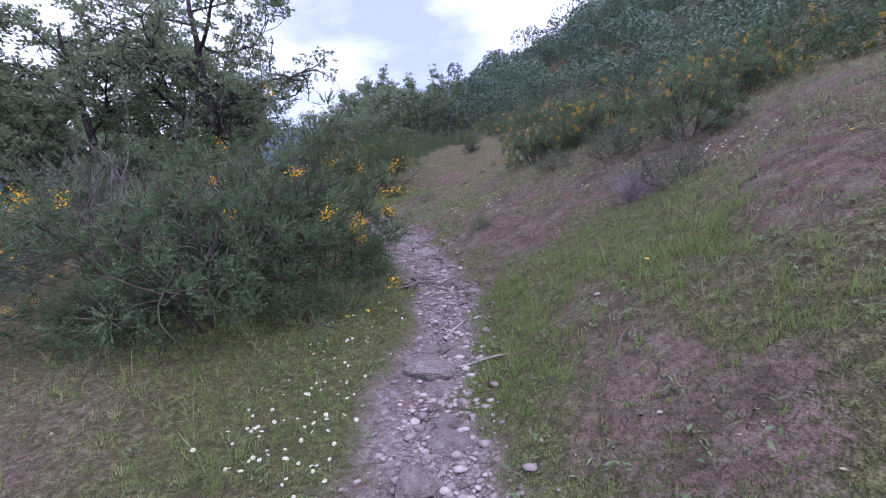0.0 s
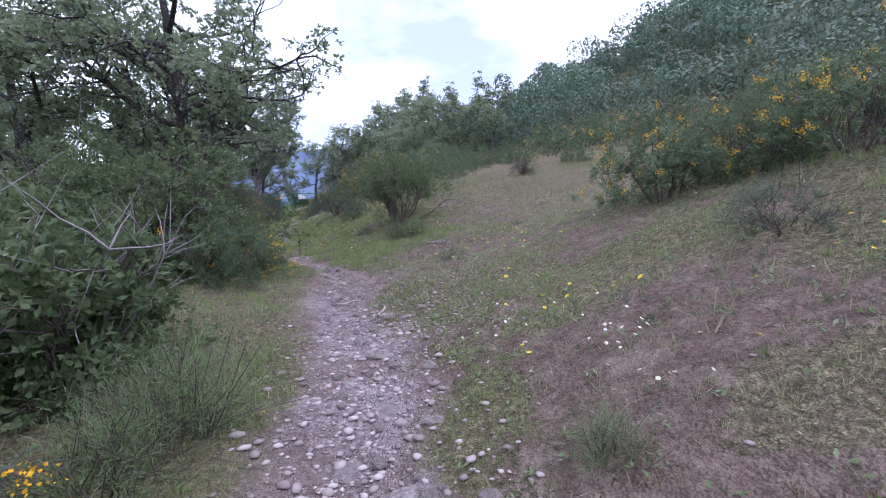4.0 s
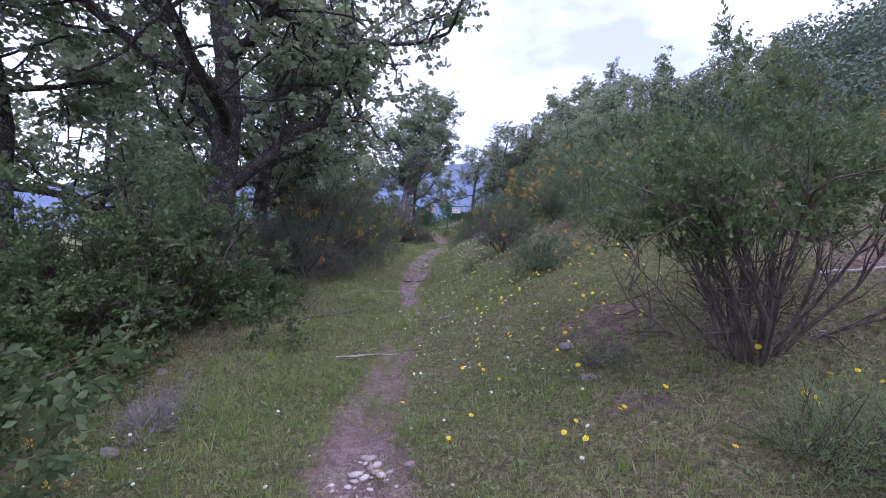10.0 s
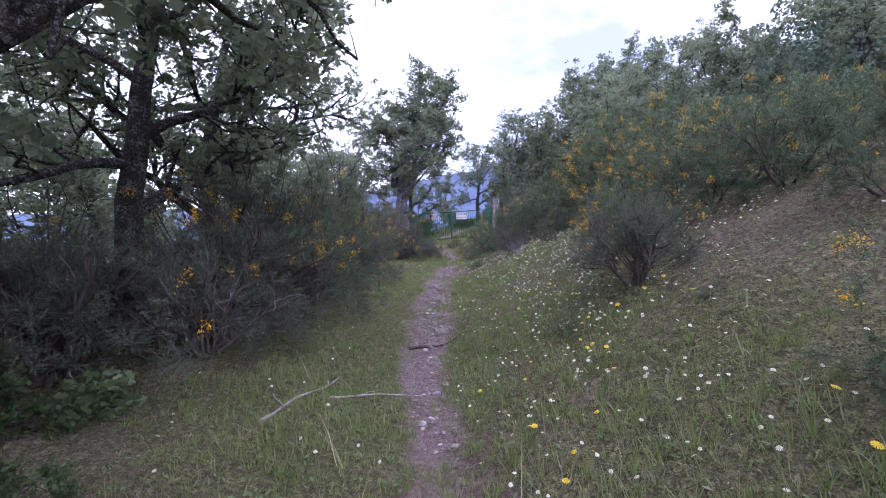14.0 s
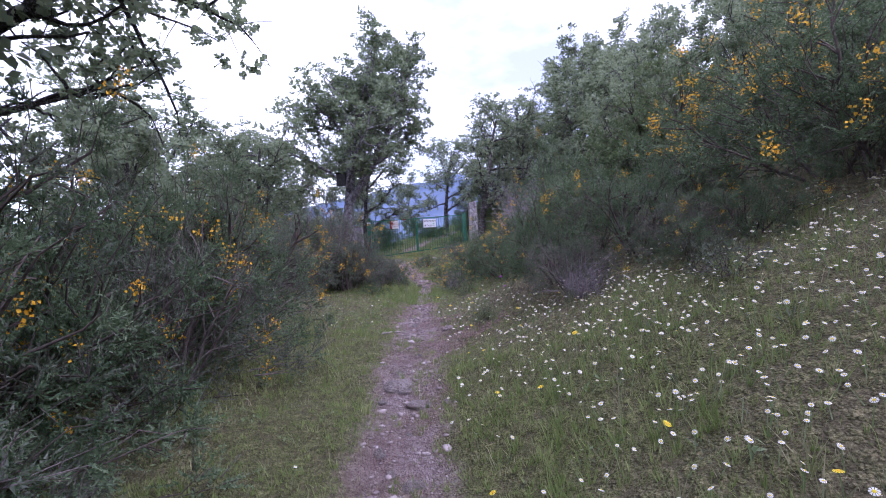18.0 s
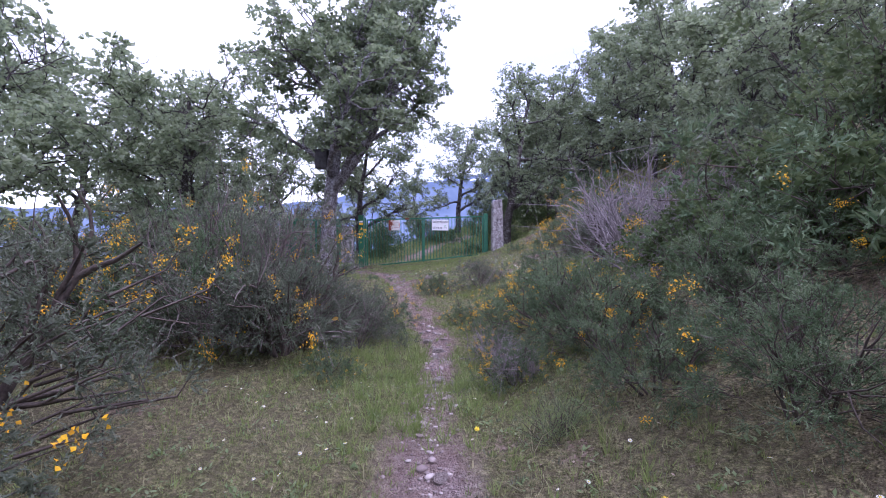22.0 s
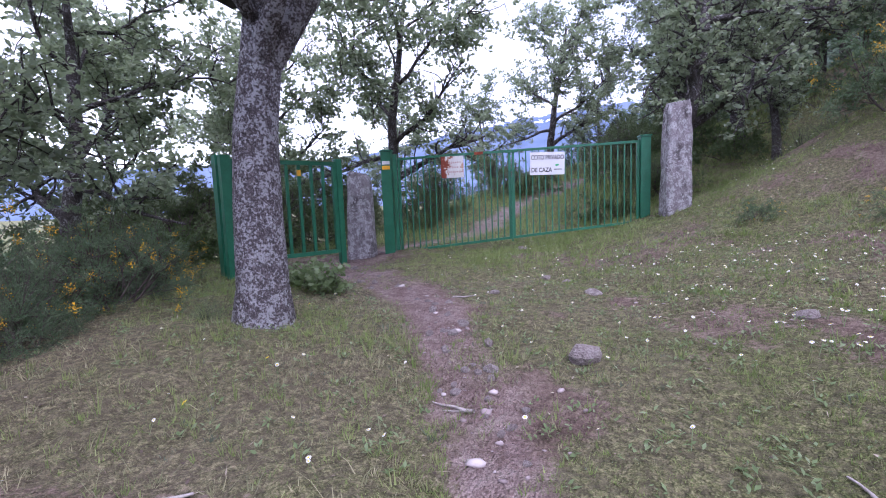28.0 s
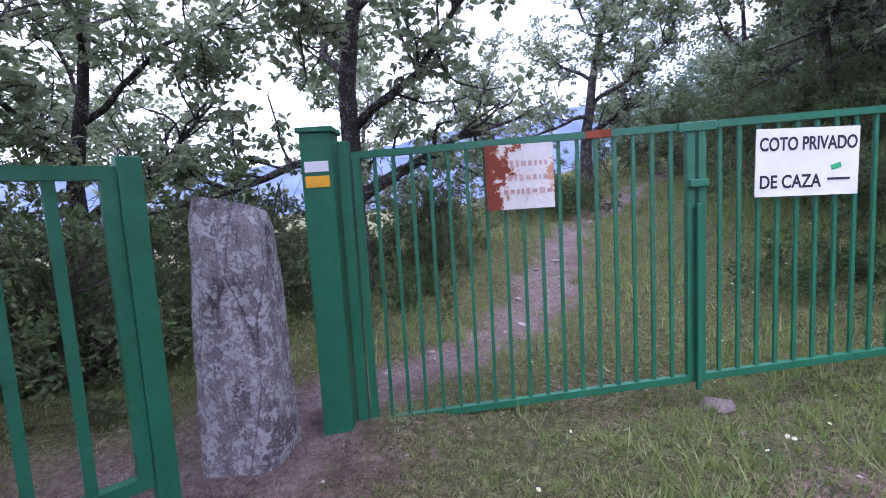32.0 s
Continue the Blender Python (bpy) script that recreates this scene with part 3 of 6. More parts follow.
def covers(x, y):
    """What covers the ground: how much of it is trodden path, bare soil, and fresh green turf (0 to 1 each)."""
    u, v = uv(x, y)
    d = v - knots(u, PATH_V)
    w = knots(u, WIDTH)
    edge = d - knots(u, PATH_OFF) + (0.07 * patches(x, y, 2.3, 1.0) + 0.055 * patches(x, y, 9.0, 4.0)) * np.clip(w / 0.3, 0.5, 1.3)
    path = np.clip(1.35 - np.abs(edge) / w, 0, 0.6) / 0.6
    path = path * np.clip(np.clip((np.abs(u - 18.3) - 0.5) / 1.1, 0.05, 1) + 0.2 * patches(x, y, 2.7, 6.0) * (np.abs(u - 18.3) < 2.4), 0, 1)
    soil = np.clip(0.36 + 0.45 * patches(x, y, 1.35, 3.0) + 0.40 * patches(x, y, 6.0, 5.0), 0, 1)
    soil = np.clip(soil + 0.3 * np.exp(-((d - 0.9) / 0.5) ** 2) * (u < 8.5) + 0.75 * np.exp(-((np.abs(edge) - w) / (0.12 + 0.5 * w)) ** 2) * (0.6 + 0.6 * patches(x, y, 3.3, 9.0)), 0, 1)
    for su, sd, ru, rd, k in ((2.6, 1.15, 0.7, 0.35, 0.9), (1.5, 1.0, 0.5, 0.3, 1.6), (2.1, 2.7, 0.5, 0.5, 1.6), (3.4, 3.6, 0.9, 0.6, 1.6), (19.4, 2.6, 0.8, 0.4, 1.2), (25.4, 2.2, 0.9, 0.4, 1.0), (37.0, -1.7, 0.9, 0.8, 0.3), (40.6, 3.9, 2.2, 0.8, 1.3), (41.8, 6.4, 1.6, 0.6, 2.4), (38.6, 3.4, 1.2, 0.4, 1.4), (37.6, 2.3, 1.4, 0.5, 0.9), (41.6, 2.9, 1.2, 0.5, 0.9), (4.2, 4.4, 1.0, 1.0, 0.6), (16.5, 2.0, 1.2, 0.8, 0.5), (23.8, 1.6, 1.0, 0.6, 0.45), (20.0, -2.2, 1.6, 0.7, 0.5)):
        soil = np.clip(soil + k * np.exp(-((u - su) / ru) ** 2 - ((d - sd) / rd) ** 2) * (0.55 + 0.6 * patches(x, y, 2.6, 7.0)), 0, 1)
    soil = soil * np.where((u > 17) & (u < 34) & (d > 1.0), 0.5, 1.0) * np.where(d < -0.4, 0.6, 1.0) * np.where(u > 36, np.where(d < 0, 0.6, 1.0), np.clip(1.35 - 0.16 * np.abs(d), 0.45, 1))
    green_at = knots(u, [(-12, 0.6), (0, 0.7), (3, 0.66), (5.5, 0.4), (8, 0.28), (11, 0.34), (13, 0.6), (20, 0.58), (26, 0.55), (32, 0.68), (42, 0.72), (43.5, 0.95), (60, 0.95)])
    side = np.where(d < 0, np.clip(1.25 - np.abs(d) / np.where(u > 33, 6.0, 3.0), 0.3, 1), np.where(u > 33, np.clip(1.1 - d / 11, 0.5, 1), np.clip(1.1 - d / 4.5, 0.28, 1) * np.where((u > 9) & (u < 16.5), 0.55, 1.0)))
    green = np.clip(green_at * side * 1.3 + 0.38 * patches(x, y, 0.9, 8.0) + 0.15 * patches(x, y, 3.1, 2.0), 0, 1)
    for su, sd, ru, rd, k in ((2.4, 1.7, 0.8, 0.5, 0.5), (3.4, 2.4, 0.8, 0.5, 0.45), (0.9, 1.6, 0.8, 0.5, 0.4), (4.0, 1.2, 0.7, 0.4, 0.35), (13.6, -1.2, 3.0, 0.7, 0.5), (18.3, -0.6, 2.6, 0.7, 0.5)):
        green = np.clip(green + k * np.exp(-((u - su) / ru) ** 2 - ((d - sd) / rd) ** 2), 0, 1)
    green = np.where(d < -7, 1.0, green)
    path = path * np.where(u > 10, np.clip(0.85 + 0.35 * patches(x, y, 2.9, 12.0), 0.25, 1), 1.0)
    loose = knots(u, [(-12, 1.0), (9, 1.0), (12.5, 0.4), (20, 0.35), (23, 0.6), (29, 0.5), (31.5, 0.2), (42, 0.25), (45, 0.7), (60, 0.7)])
    return path, soil * (1 - 0.55 * green), green, loose


def ground_material():
    m, t, out = material("hillside_ground")
    co = object_co(t)
    path = node(t, "ShaderNodeAttribute", attribute_name="path").outputs["Fac"]
    soil = node(t, "ShaderNodeAttribute", attribute_name="soil").outputs["Fac"]
    green = node(t, "ShaderNodeAttribute", attribute_name="green").outputs["Fac"]
    n1, n2, n3 = noise_at(t, co, 5.0), noise_at(t, co, 28.0), noise_at(t, co, 130.0, 3.0)
    fine = calc(t, "ADD", calc(t, "MULTIPLY", n2, 0.5), calc(t, "MULTIPLY", n3, 0.5))
    pebble = node(t, "ShaderNodeTexVoronoi", {"Vector": co, "Scale": 42.0}, feature="F1")
    grit = node(t, "ShaderNodeTexVoronoi", {"Vector": co, "Scale": 95.0}, feature="F1")
    gravel = ramp(t, calc(t, "ADD", calc(t, "MULTIPLY", node(t, "ShaderNodeSeparateColor", {0: pebble.outputs["Color"]}).outputs[0], 0.5),
                          calc(t, "MULTIPLY", fine, 0.6)), [(0.2, (0.22, 0.150, 0.158)), (0.5, (0.44, 0.345, 0.352)), (0.85, (0.66, 0.57, 0.575))])
    earth = ramp(t, calc(t, "ADD", calc(t, "MULTIPLY", n1, 0.4), calc(t, "MULTIPLY", fine, 0.6)), [(0.36, (0.075, 0.046, 0.041)), (0.5, (0.180, 0.122, 0.106)), (0.66, (0.36, 0.28, 0.24))])
    turf = ramp(t, fine, [(0.38, (0.055, 0.065, 0.024)), (0.5, (0.135, 0.150, 0.056)), (0.62, (0.28, 0.27, 0.13))])
    straw = ramp(t, fine, [(0.38, (0.070, 0.060, 0.038)), (0.5, (0.185, 0.160, 0.098)), (0.62, (0.41, 0.35, 0.22))])
    clump = node(t, "ShaderNodeTexVoronoi", {"Vector": co, "Scale": 17.0}, feature="F1").outputs["Distance"]
    tussock = node(t, "ShaderNodeTexVoronoi", {"Vector": co, "Scale": 58.0}, feature="F1").outputs["Distance"]
    gaps = ramp(t, calc(t, "ADD", calc(t, "MULTIPLY", clump, 0.55), calc(t, "MULTIPLY", tussock, 0.6)), [(0.42, (0, 0, 0)), (0.72, (1, 1, 1))])
    veg = mix(t, calc(t, "MULTIPLY", gaps, 0.5), mix(t, green, straw, turf), (0.085, 0.062, 0.052))
    col = mix(t, calc(t, "MULTIPLY", ramp(t, calc(t, "ADD", soil, calc(t, "MULTIPLY", calc(t, "SUBTRACT", n2, 0.5), 0.8)), [(0.42, (0, 0, 0)), (0.6, (1, 1, 1))]), 0.85), veg, earth)
    tread = ramp(t, calc(t, "ADD", calc(t, "MULTIPLY", n1, 0.35), calc(t, "MULTIPLY", fine, 0.65)), [(0.38, (0.165, 0.106, 0.096)), (0.5, (0.32, 0.228, 0.208)), (0.64, (0.52, 0.42, 0.385))])
    loose = ramp(t, noise_at(t, co, 1.9, 5.0, 0.7), [(0.44, (0.15, 0.15, 0.15)), (0.60, (1, 1, 1))])
    loose = calc(t, "MULTIPLY", loose, node(t, "ShaderNodeAttribute", attribute_name="loose").outputs["Fac"])
    col = mix(t, path, col, mix(t, loose, tread, gravel))
    hgt = calc(t, "ADD", calc(t, "SUBTRACT", calc(t, "MULTIPLY", fine, 0.8), calc(t, "MULTIPLY", gaps, 0.35)), calc(t, "MULTIPLY", calc(t, "SUBTRACT", 0.5, calc(t, "ADD", pebble.outputs["Distance"], grit.outputs["Distance"])), calc(t, "MULTIPLY", path, 0.9)))
    finish(t, out, col, 0.95, 0.0, hgt, 1.0, 0.05, 0.15)
    return m


def build_ground():
    us, vs = spaced(-2.0, 44.0, 0.11, 3000, 1.10), spaced(-3.0, 6.0, 0.10, 3000, 1.12)
    gu, gv = np.meshgrid(us, vs, indexing="ij")
    x, y = xy(gu, gv)
    z = land_z(x, y)
    GRID.update(u=us, v=vs, z=z)
    a, b = len(us), len(vs)
    i = (np.arange(a - 1)[:, None] * b + np.arange(b - 1)[None]).ravel()
    me = mesh_of("ground", np.stack([x, y, z], -1).reshape(-1, 3), np.stack([i, i + b, i + b + 1, i + 1], 1)[:, ::-1], ground_material(), True)
    for name, val in zip(("path", "soil", "green", "loose"), covers(x, y)):
        me.attributes.new(name, "FLOAT", "POINT").data.foreach_set("value", val.astype(np.float32).ravel())
    return tagged(new("ground", me), "trodden stony path over a grassy, partly bare hillside", "ground", kind="structure")


ground = build_ground()


# ---- distance ----
def mountain(name, seed, rows, mat, label):
    """A far mountain side: a curved sheet whose crest follows bearing and elevation pairs, seen from the path."""
    dist, low, crest = rows
    be = np.linspace(crest[0][0], crest[-1][0], 160)
    el = knots(be, crest) + 0.10 * np.sin(be * 1.9 + seed) + 0.07 * np.sin(be * 5.3 + seed)
    vs, k = [], 14
    for j in range(k):
        f = j / (k - 1)
        r = dist * (0.72 + 0.28 * f)
        e = low + (el - low) * f ** 1.15
        rip = 1 + 0.012 * np.sin(be * 2.7 + j * 0.9 + seed) * f
        vs.append(np.stack([-10 - np.sin(np.radians(be)) * r * rip, 20 + np.cos(np.radians(be)) * r * rip, 4 + np.tan(np.radians(e)) * r], -1))
    n = len(be)
    i = (np.arange(k - 1)[:, None] * n + np.arange(n - 1)[None]).ravel()
    me = mesh_of(name, np.concatenate(vs), np.stack([i, i + 1, i + n + 1, i + n], 1), mat, True)
    return tagged(new(name, me), label, "mountain", kind="structure")


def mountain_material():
    m, t, out = material("haze_tinted_mountain")
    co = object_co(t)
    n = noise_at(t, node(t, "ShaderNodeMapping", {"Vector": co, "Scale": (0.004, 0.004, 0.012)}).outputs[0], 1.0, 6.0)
    # the blue of the air in between is painted into the rock's colour
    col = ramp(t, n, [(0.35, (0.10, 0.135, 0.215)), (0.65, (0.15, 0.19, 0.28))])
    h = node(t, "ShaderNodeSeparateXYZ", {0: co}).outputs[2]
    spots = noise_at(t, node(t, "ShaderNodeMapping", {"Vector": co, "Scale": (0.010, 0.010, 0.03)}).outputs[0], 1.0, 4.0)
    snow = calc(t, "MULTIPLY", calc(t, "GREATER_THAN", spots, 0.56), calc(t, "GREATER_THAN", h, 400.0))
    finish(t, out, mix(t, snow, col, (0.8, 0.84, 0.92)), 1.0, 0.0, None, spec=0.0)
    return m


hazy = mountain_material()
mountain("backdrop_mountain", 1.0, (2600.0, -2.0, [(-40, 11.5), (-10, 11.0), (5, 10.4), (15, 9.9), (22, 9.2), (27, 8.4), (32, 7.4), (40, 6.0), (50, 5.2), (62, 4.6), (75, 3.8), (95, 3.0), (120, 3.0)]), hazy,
         "mountain side tinted blue to stand for haze, with patches of snow under its crest")


# ---- far woods on the hill ----
def woods():
    """A closed canopy: every crown is a heap of rounded boughs, whose leaves lie over them like shingles."""
    rng = np.random.default_rng(5)
    vs, fs, tones, n = [], [], [], 0
    spots = []
    for _ in range(9000):
        u, d = rng.uniform(-8, 120), 10 + 62 * rng.random() ** 1.6
        lim = 13.5 + 2.0 * math.sin(u * 0.35) - 0.16 * max(0, u - 34) + 0.30 * max(0, 22 - u)
        if d > lim and all((u - a) ** 2 + (d - b) ** 2 > 2.5 ** 2 for a, b in spots):
            spots.append((u, d))
        if len(spots) > 640:
            break
    for u, d in spots:
        x, y, z = at(u, d)
        far = math.hypot(x + 6, y - 14)
        h, r = rng.uniform(2.1, 4.0) * (1 + 0.035 * min(max(0, u - 22), 12) + 0.02 * max(0, u - 45)), rng.uniform(1.5, 2.2)
        m = int(np.clip(44000 / far, 300, 1700))
        k = 8
        cc = np.array([x, y, z + h * 0.50]) + np.clip(rng.normal(size=(k, 3)), -1.5, 1.5) * np.array([r * 0.5, r * 0.5, h * 0.24])
        w = rng.integers(0, k, m)
        dv = unit(rng.normal(size=(m, 3)) + np.array([0, 0, 0.35]))
        pos = cc[w] + dv * (r * rng.uniform(0.36, 0.54, k)[w] * rng.uniform(0.86, 1.06, m))[:, None]
        sz = rng.uniform(0.13, 0.25, m) * (0.34 + far / 55)
        al = unit(np.cross(dv, rng.normal(size=(m, 3))) + dv * rng.uniform(-0.15, 0.45, m)[:, None])
        sd = unit(np.cross(al, dv + 0.35 * rng.normal(size=(m, 3)))) * (sz * 0.40)[:, None]
        ends = al * sz[:, None]
        v = np.stack([pos - ends * 0.5, pos + sd, pos + ends * 0.5, pos - sd], 1).reshape(-1, 3)
        vs.append(v)
        fs.append(np.arange(m)[:, None] * 4 + np.arange(4)[None] + n)
        tones.append(np.repeat(np.clip(rng.normal(0.42, 0.24) + rng.normal(size=k) * 0.15, 0, 1)[w], 4))
        n += len(v)
    tagged(new("oak_wood", toned(mesh_of("oak_wood", np.concatenate(vs), np.concatenate(fs), far_leaf), np.concatenate(tones))), "dense grey-green oak wood covering the upper hillside", "woods", kind="stuff")


woods()


# ---- shrubs ----
PI2 = 2 * math.pi
proto = {}


def prototype(key, **kw):
    proto[key] = [shrub(**kw), False]


def plant(key, u, d, scale=1.0, turn=0.0, sink=0.03, label="", tall=1.0, group=""):
    """Sets one bush of a kind at u along the path and d to its right."""
    ob, used = proto[key]
    x, y, z = at(u, d, sink)
    m = pose(x, y, z, 0, 0, turn)
    if used:
        ob2 = copy_thing(ob, m)
    else:
        ob2 = ob
        ob2.matrix_basis = m
        proto[key][1] = True
    ob2.scale = (scale, scale, scale * tall)
    tagged(ob2, label, "", group)
    return ob2


BROOM = "green broom bush with a few clusters of orange-yellow flowers"
prototype("broom_a", name="broom_bush", seed=11, height=1.25, spread=0.85, mat=broom_leaf, sprigs=3400, per=23, flowers=9, label=BROOM, leaf=0.0155, leaf_wide=0.38, sprig=0.085, tuft=16, pad=0.07, bare=0.05, upright=0.35)
prototype("broom_b", name="broom_bush", seed=12, height=1.2, spread=0.95, mat=broom_leaf, sprigs=3400, per=23, flowers=13, label=BROOM, leaf=0.0155, leaf_wide=0.38, upright=0.25, sprig=0.085, tuft=16, pad=0.07, bare=0.05)
prototype("broom_tall", name="broom_bush", seed=14, height=1.3, spread=0.7, mat=broom_leaf, sprigs=3200, per=23, flowers=8, label="tall upright broom bush with needle-leaved sprigs", leaf=0.0155, leaf_wide=0.38, upright=0.8, sprig=0.13, fill=0.75, pad=0.07, tuft=14, thick=0.45, fan=0.45)
prototype("broom_c", name="broom_bush", seed=13, height=1.1, spread=0.85, mat=broom_leaf, sprigs=3000, per=20, flowers=40, label="broom bush covered with orange-yellow flowers", leaf=0.0165, leaf_wide=0.38, sprig=0.085, upright=0.3, tuft=15, pad=0.07)
prototype("broom_gold", name="broom_bush", seed=17, height=1.2, spread=0.95, mat=broom_leaf, sprigs=1700, per=10, flowers=56, label="broom bush thick with orange-yellow flowers", leaf=0.036, leaf_wide=0.36, sprig=0.10, upright=0.3, tuft=12, pad=0.08)
prototype("scrub", name="oak_scrub", seed=42, height=1.45, spread=0.75, mat=rose_leaf, sprigs=1000, per=7, flowers=0, label="young broad-leaved scrub with bare grey twigs above it", leaf=0.065, leaf_wide=0.62, bare=0.12, stems=9, upright=0.2, sprig=0.12, fill=0.6, thick=0.7, tuft=7, pad=0.10, fan=0.8, flat=0.4)
prototype("bare", name="dead_sapling", seed=63, height=2.1, spread=0.7, mat=grey_leaf, sprigs=220, per=2, flowers=0, label="bare dead sapling with thin pale twigs", leaf=0.02, bare=0.2, stems=5, wood=grey_twig, dead=0.97, upright=0.9, fill=0.2, thick=0.45, sprig=0.3, pad=0.1, tuft=4)
prototype("broom_far", name="broom_bush", seed=15, height=1.15, spread=1.0, mat=broom_leaf, sprigs=1000, per=8, flowers=22, label="rounded broom bush with scattered yellow flowers", leaf=0.046, leaf_wide=0.39, sprig=0.10, stems=5, upright=0.25, tuft=9, pad=0.09)
prototype("broom_plain", name="broom_bush", seed=16, height=1.1, spread=1.05, mat=broom_leaf, sprigs=1000, per=8, flowers=3, label="rounded dark green broom bush without flowers", leaf=0.048, leaf_wide=0.39, sprig=0.10, stems=5, upright=0.2, tuft=9, pad=0.09)
prototype("grey_a", name="grey_broom_bush", seed=21, height=1.3, spread=1.0, mat=grey_leaf, sprigs=3000, per=20, flowers=10, label="grey-green broom bush with bare twiggy stems", leaf=0.018, leaf_wide=0.38, tuft=14, pad=0.08, bare=0.28, dead=0.03, stems=9, fill=0.62, sprig=0.095, thick=1.25, low=0.16, upright=0.35)
prototype("grey_b", name="grey_broom_bush", seed=22, height=1.25, spread=1.05, mat=grey_leaf, sprigs=2800, per=17, flowers=5, label="half-dead greyish broom bush with a tangle of twigs", leaf=0.018, leaf_wide=0.38, tuft=14, pad=0.09, bare=0.1, dead=0.18, stems=16, fill=0.65, wood=twig_wood, sprig=0.11, thick=0.6, upright=0.35)
prototype("rose_a", name="wild_rose_bush", seed=31, height=1.9, spread=1.35, mat=rose_leaf, sprigs=2300, per=10, flowers=0, label="wild rose bush with bare grey stems and a light green crown", leaf=0.036, leaf_wide=0.6, bare=0.36, stems=30, upright=0.2, sprig=0.13, fill=0.55, low=0.25, thick=0.42, tuft=8, pad=0.1, fan=0.8)
prototype("rose_b", name="wild_rose_bush", seed=32, height=1.8, spread=1.35, mat=rose_leaf, sprigs=1900, per=9, flowers=0, label="dense leafy wild rose bush beside the path", leaf=0.044, leaf_wide=0.6, bare=0.1, stems=14, upright=0.15, sprig=0.13, fill=0.7, thick=0.6, tuft=10, pad=0.11, fan=0.7)
prototype("bramble", name="bramble_bush", seed=41, height=0.9, spread=1.3, mat=bramble_leaf, sprigs=760, per=9, flowers=0, label="low dark green bramble and undergrowth", leaf=0.055, leaf_wide=0.7, bare=0.05, stems=10, upright=0.1, sprig=0.14, fill=0.8, tuft=8, pad=0.12, fan=0.7)
prototype("tuft", name="lavender_tuft", seed=51, height=0.42, spread=0.34, mat=grey_leaf, sprigs=260, per=10, flowers=0, label="small grey-green aromatic tuft on the slope", leaf=0.026, bare=0.05, stems=5, upright=0.8, sprig=0.14, pad=0.05, tuft=8)
prototype("fresh", name="grassy_tuft", seed=52, height=0.34, spread=0.24, mat=herb_leaf, sprigs=300, per=9, flowers=0, label="tall green tuft of grass and stalks", leaf=0.06, leaf_wide=0.055, bare=0.0, stems=3, upright=1.3, sprig=0.28, low=0.0, pad=0.04, tuft=8, fan=0.4)
prototype("dead", name="dead_bush", seed=61, height=0.5, spread=0.5, mat=grey_leaf, sprigs=460, per=5, flowers=0, label="dead purplish-grey twiggy bush", leaf=0.02, bare=0.0, stems=30, wood=grey_twig, dead=0.85, upright=0.6, fill=0.5, thick=0.6, pad=0.05, tuft=6)
prototype("tangle", name="dead_bush", seed=62, height=1.7, spread=1.5, mat=grey_leaf, sprigs=800, per=2, flowers=0, label="big tangle of dead purplish-grey twigs on the bank", leaf=0.02, bare=0.0, stems=40, wood=grey_twig, dead=0.93, upright=0.1, fill=0.35, thick=0.40, sprig=0.4, pad=0.15, tuft=6, fan=0.9)

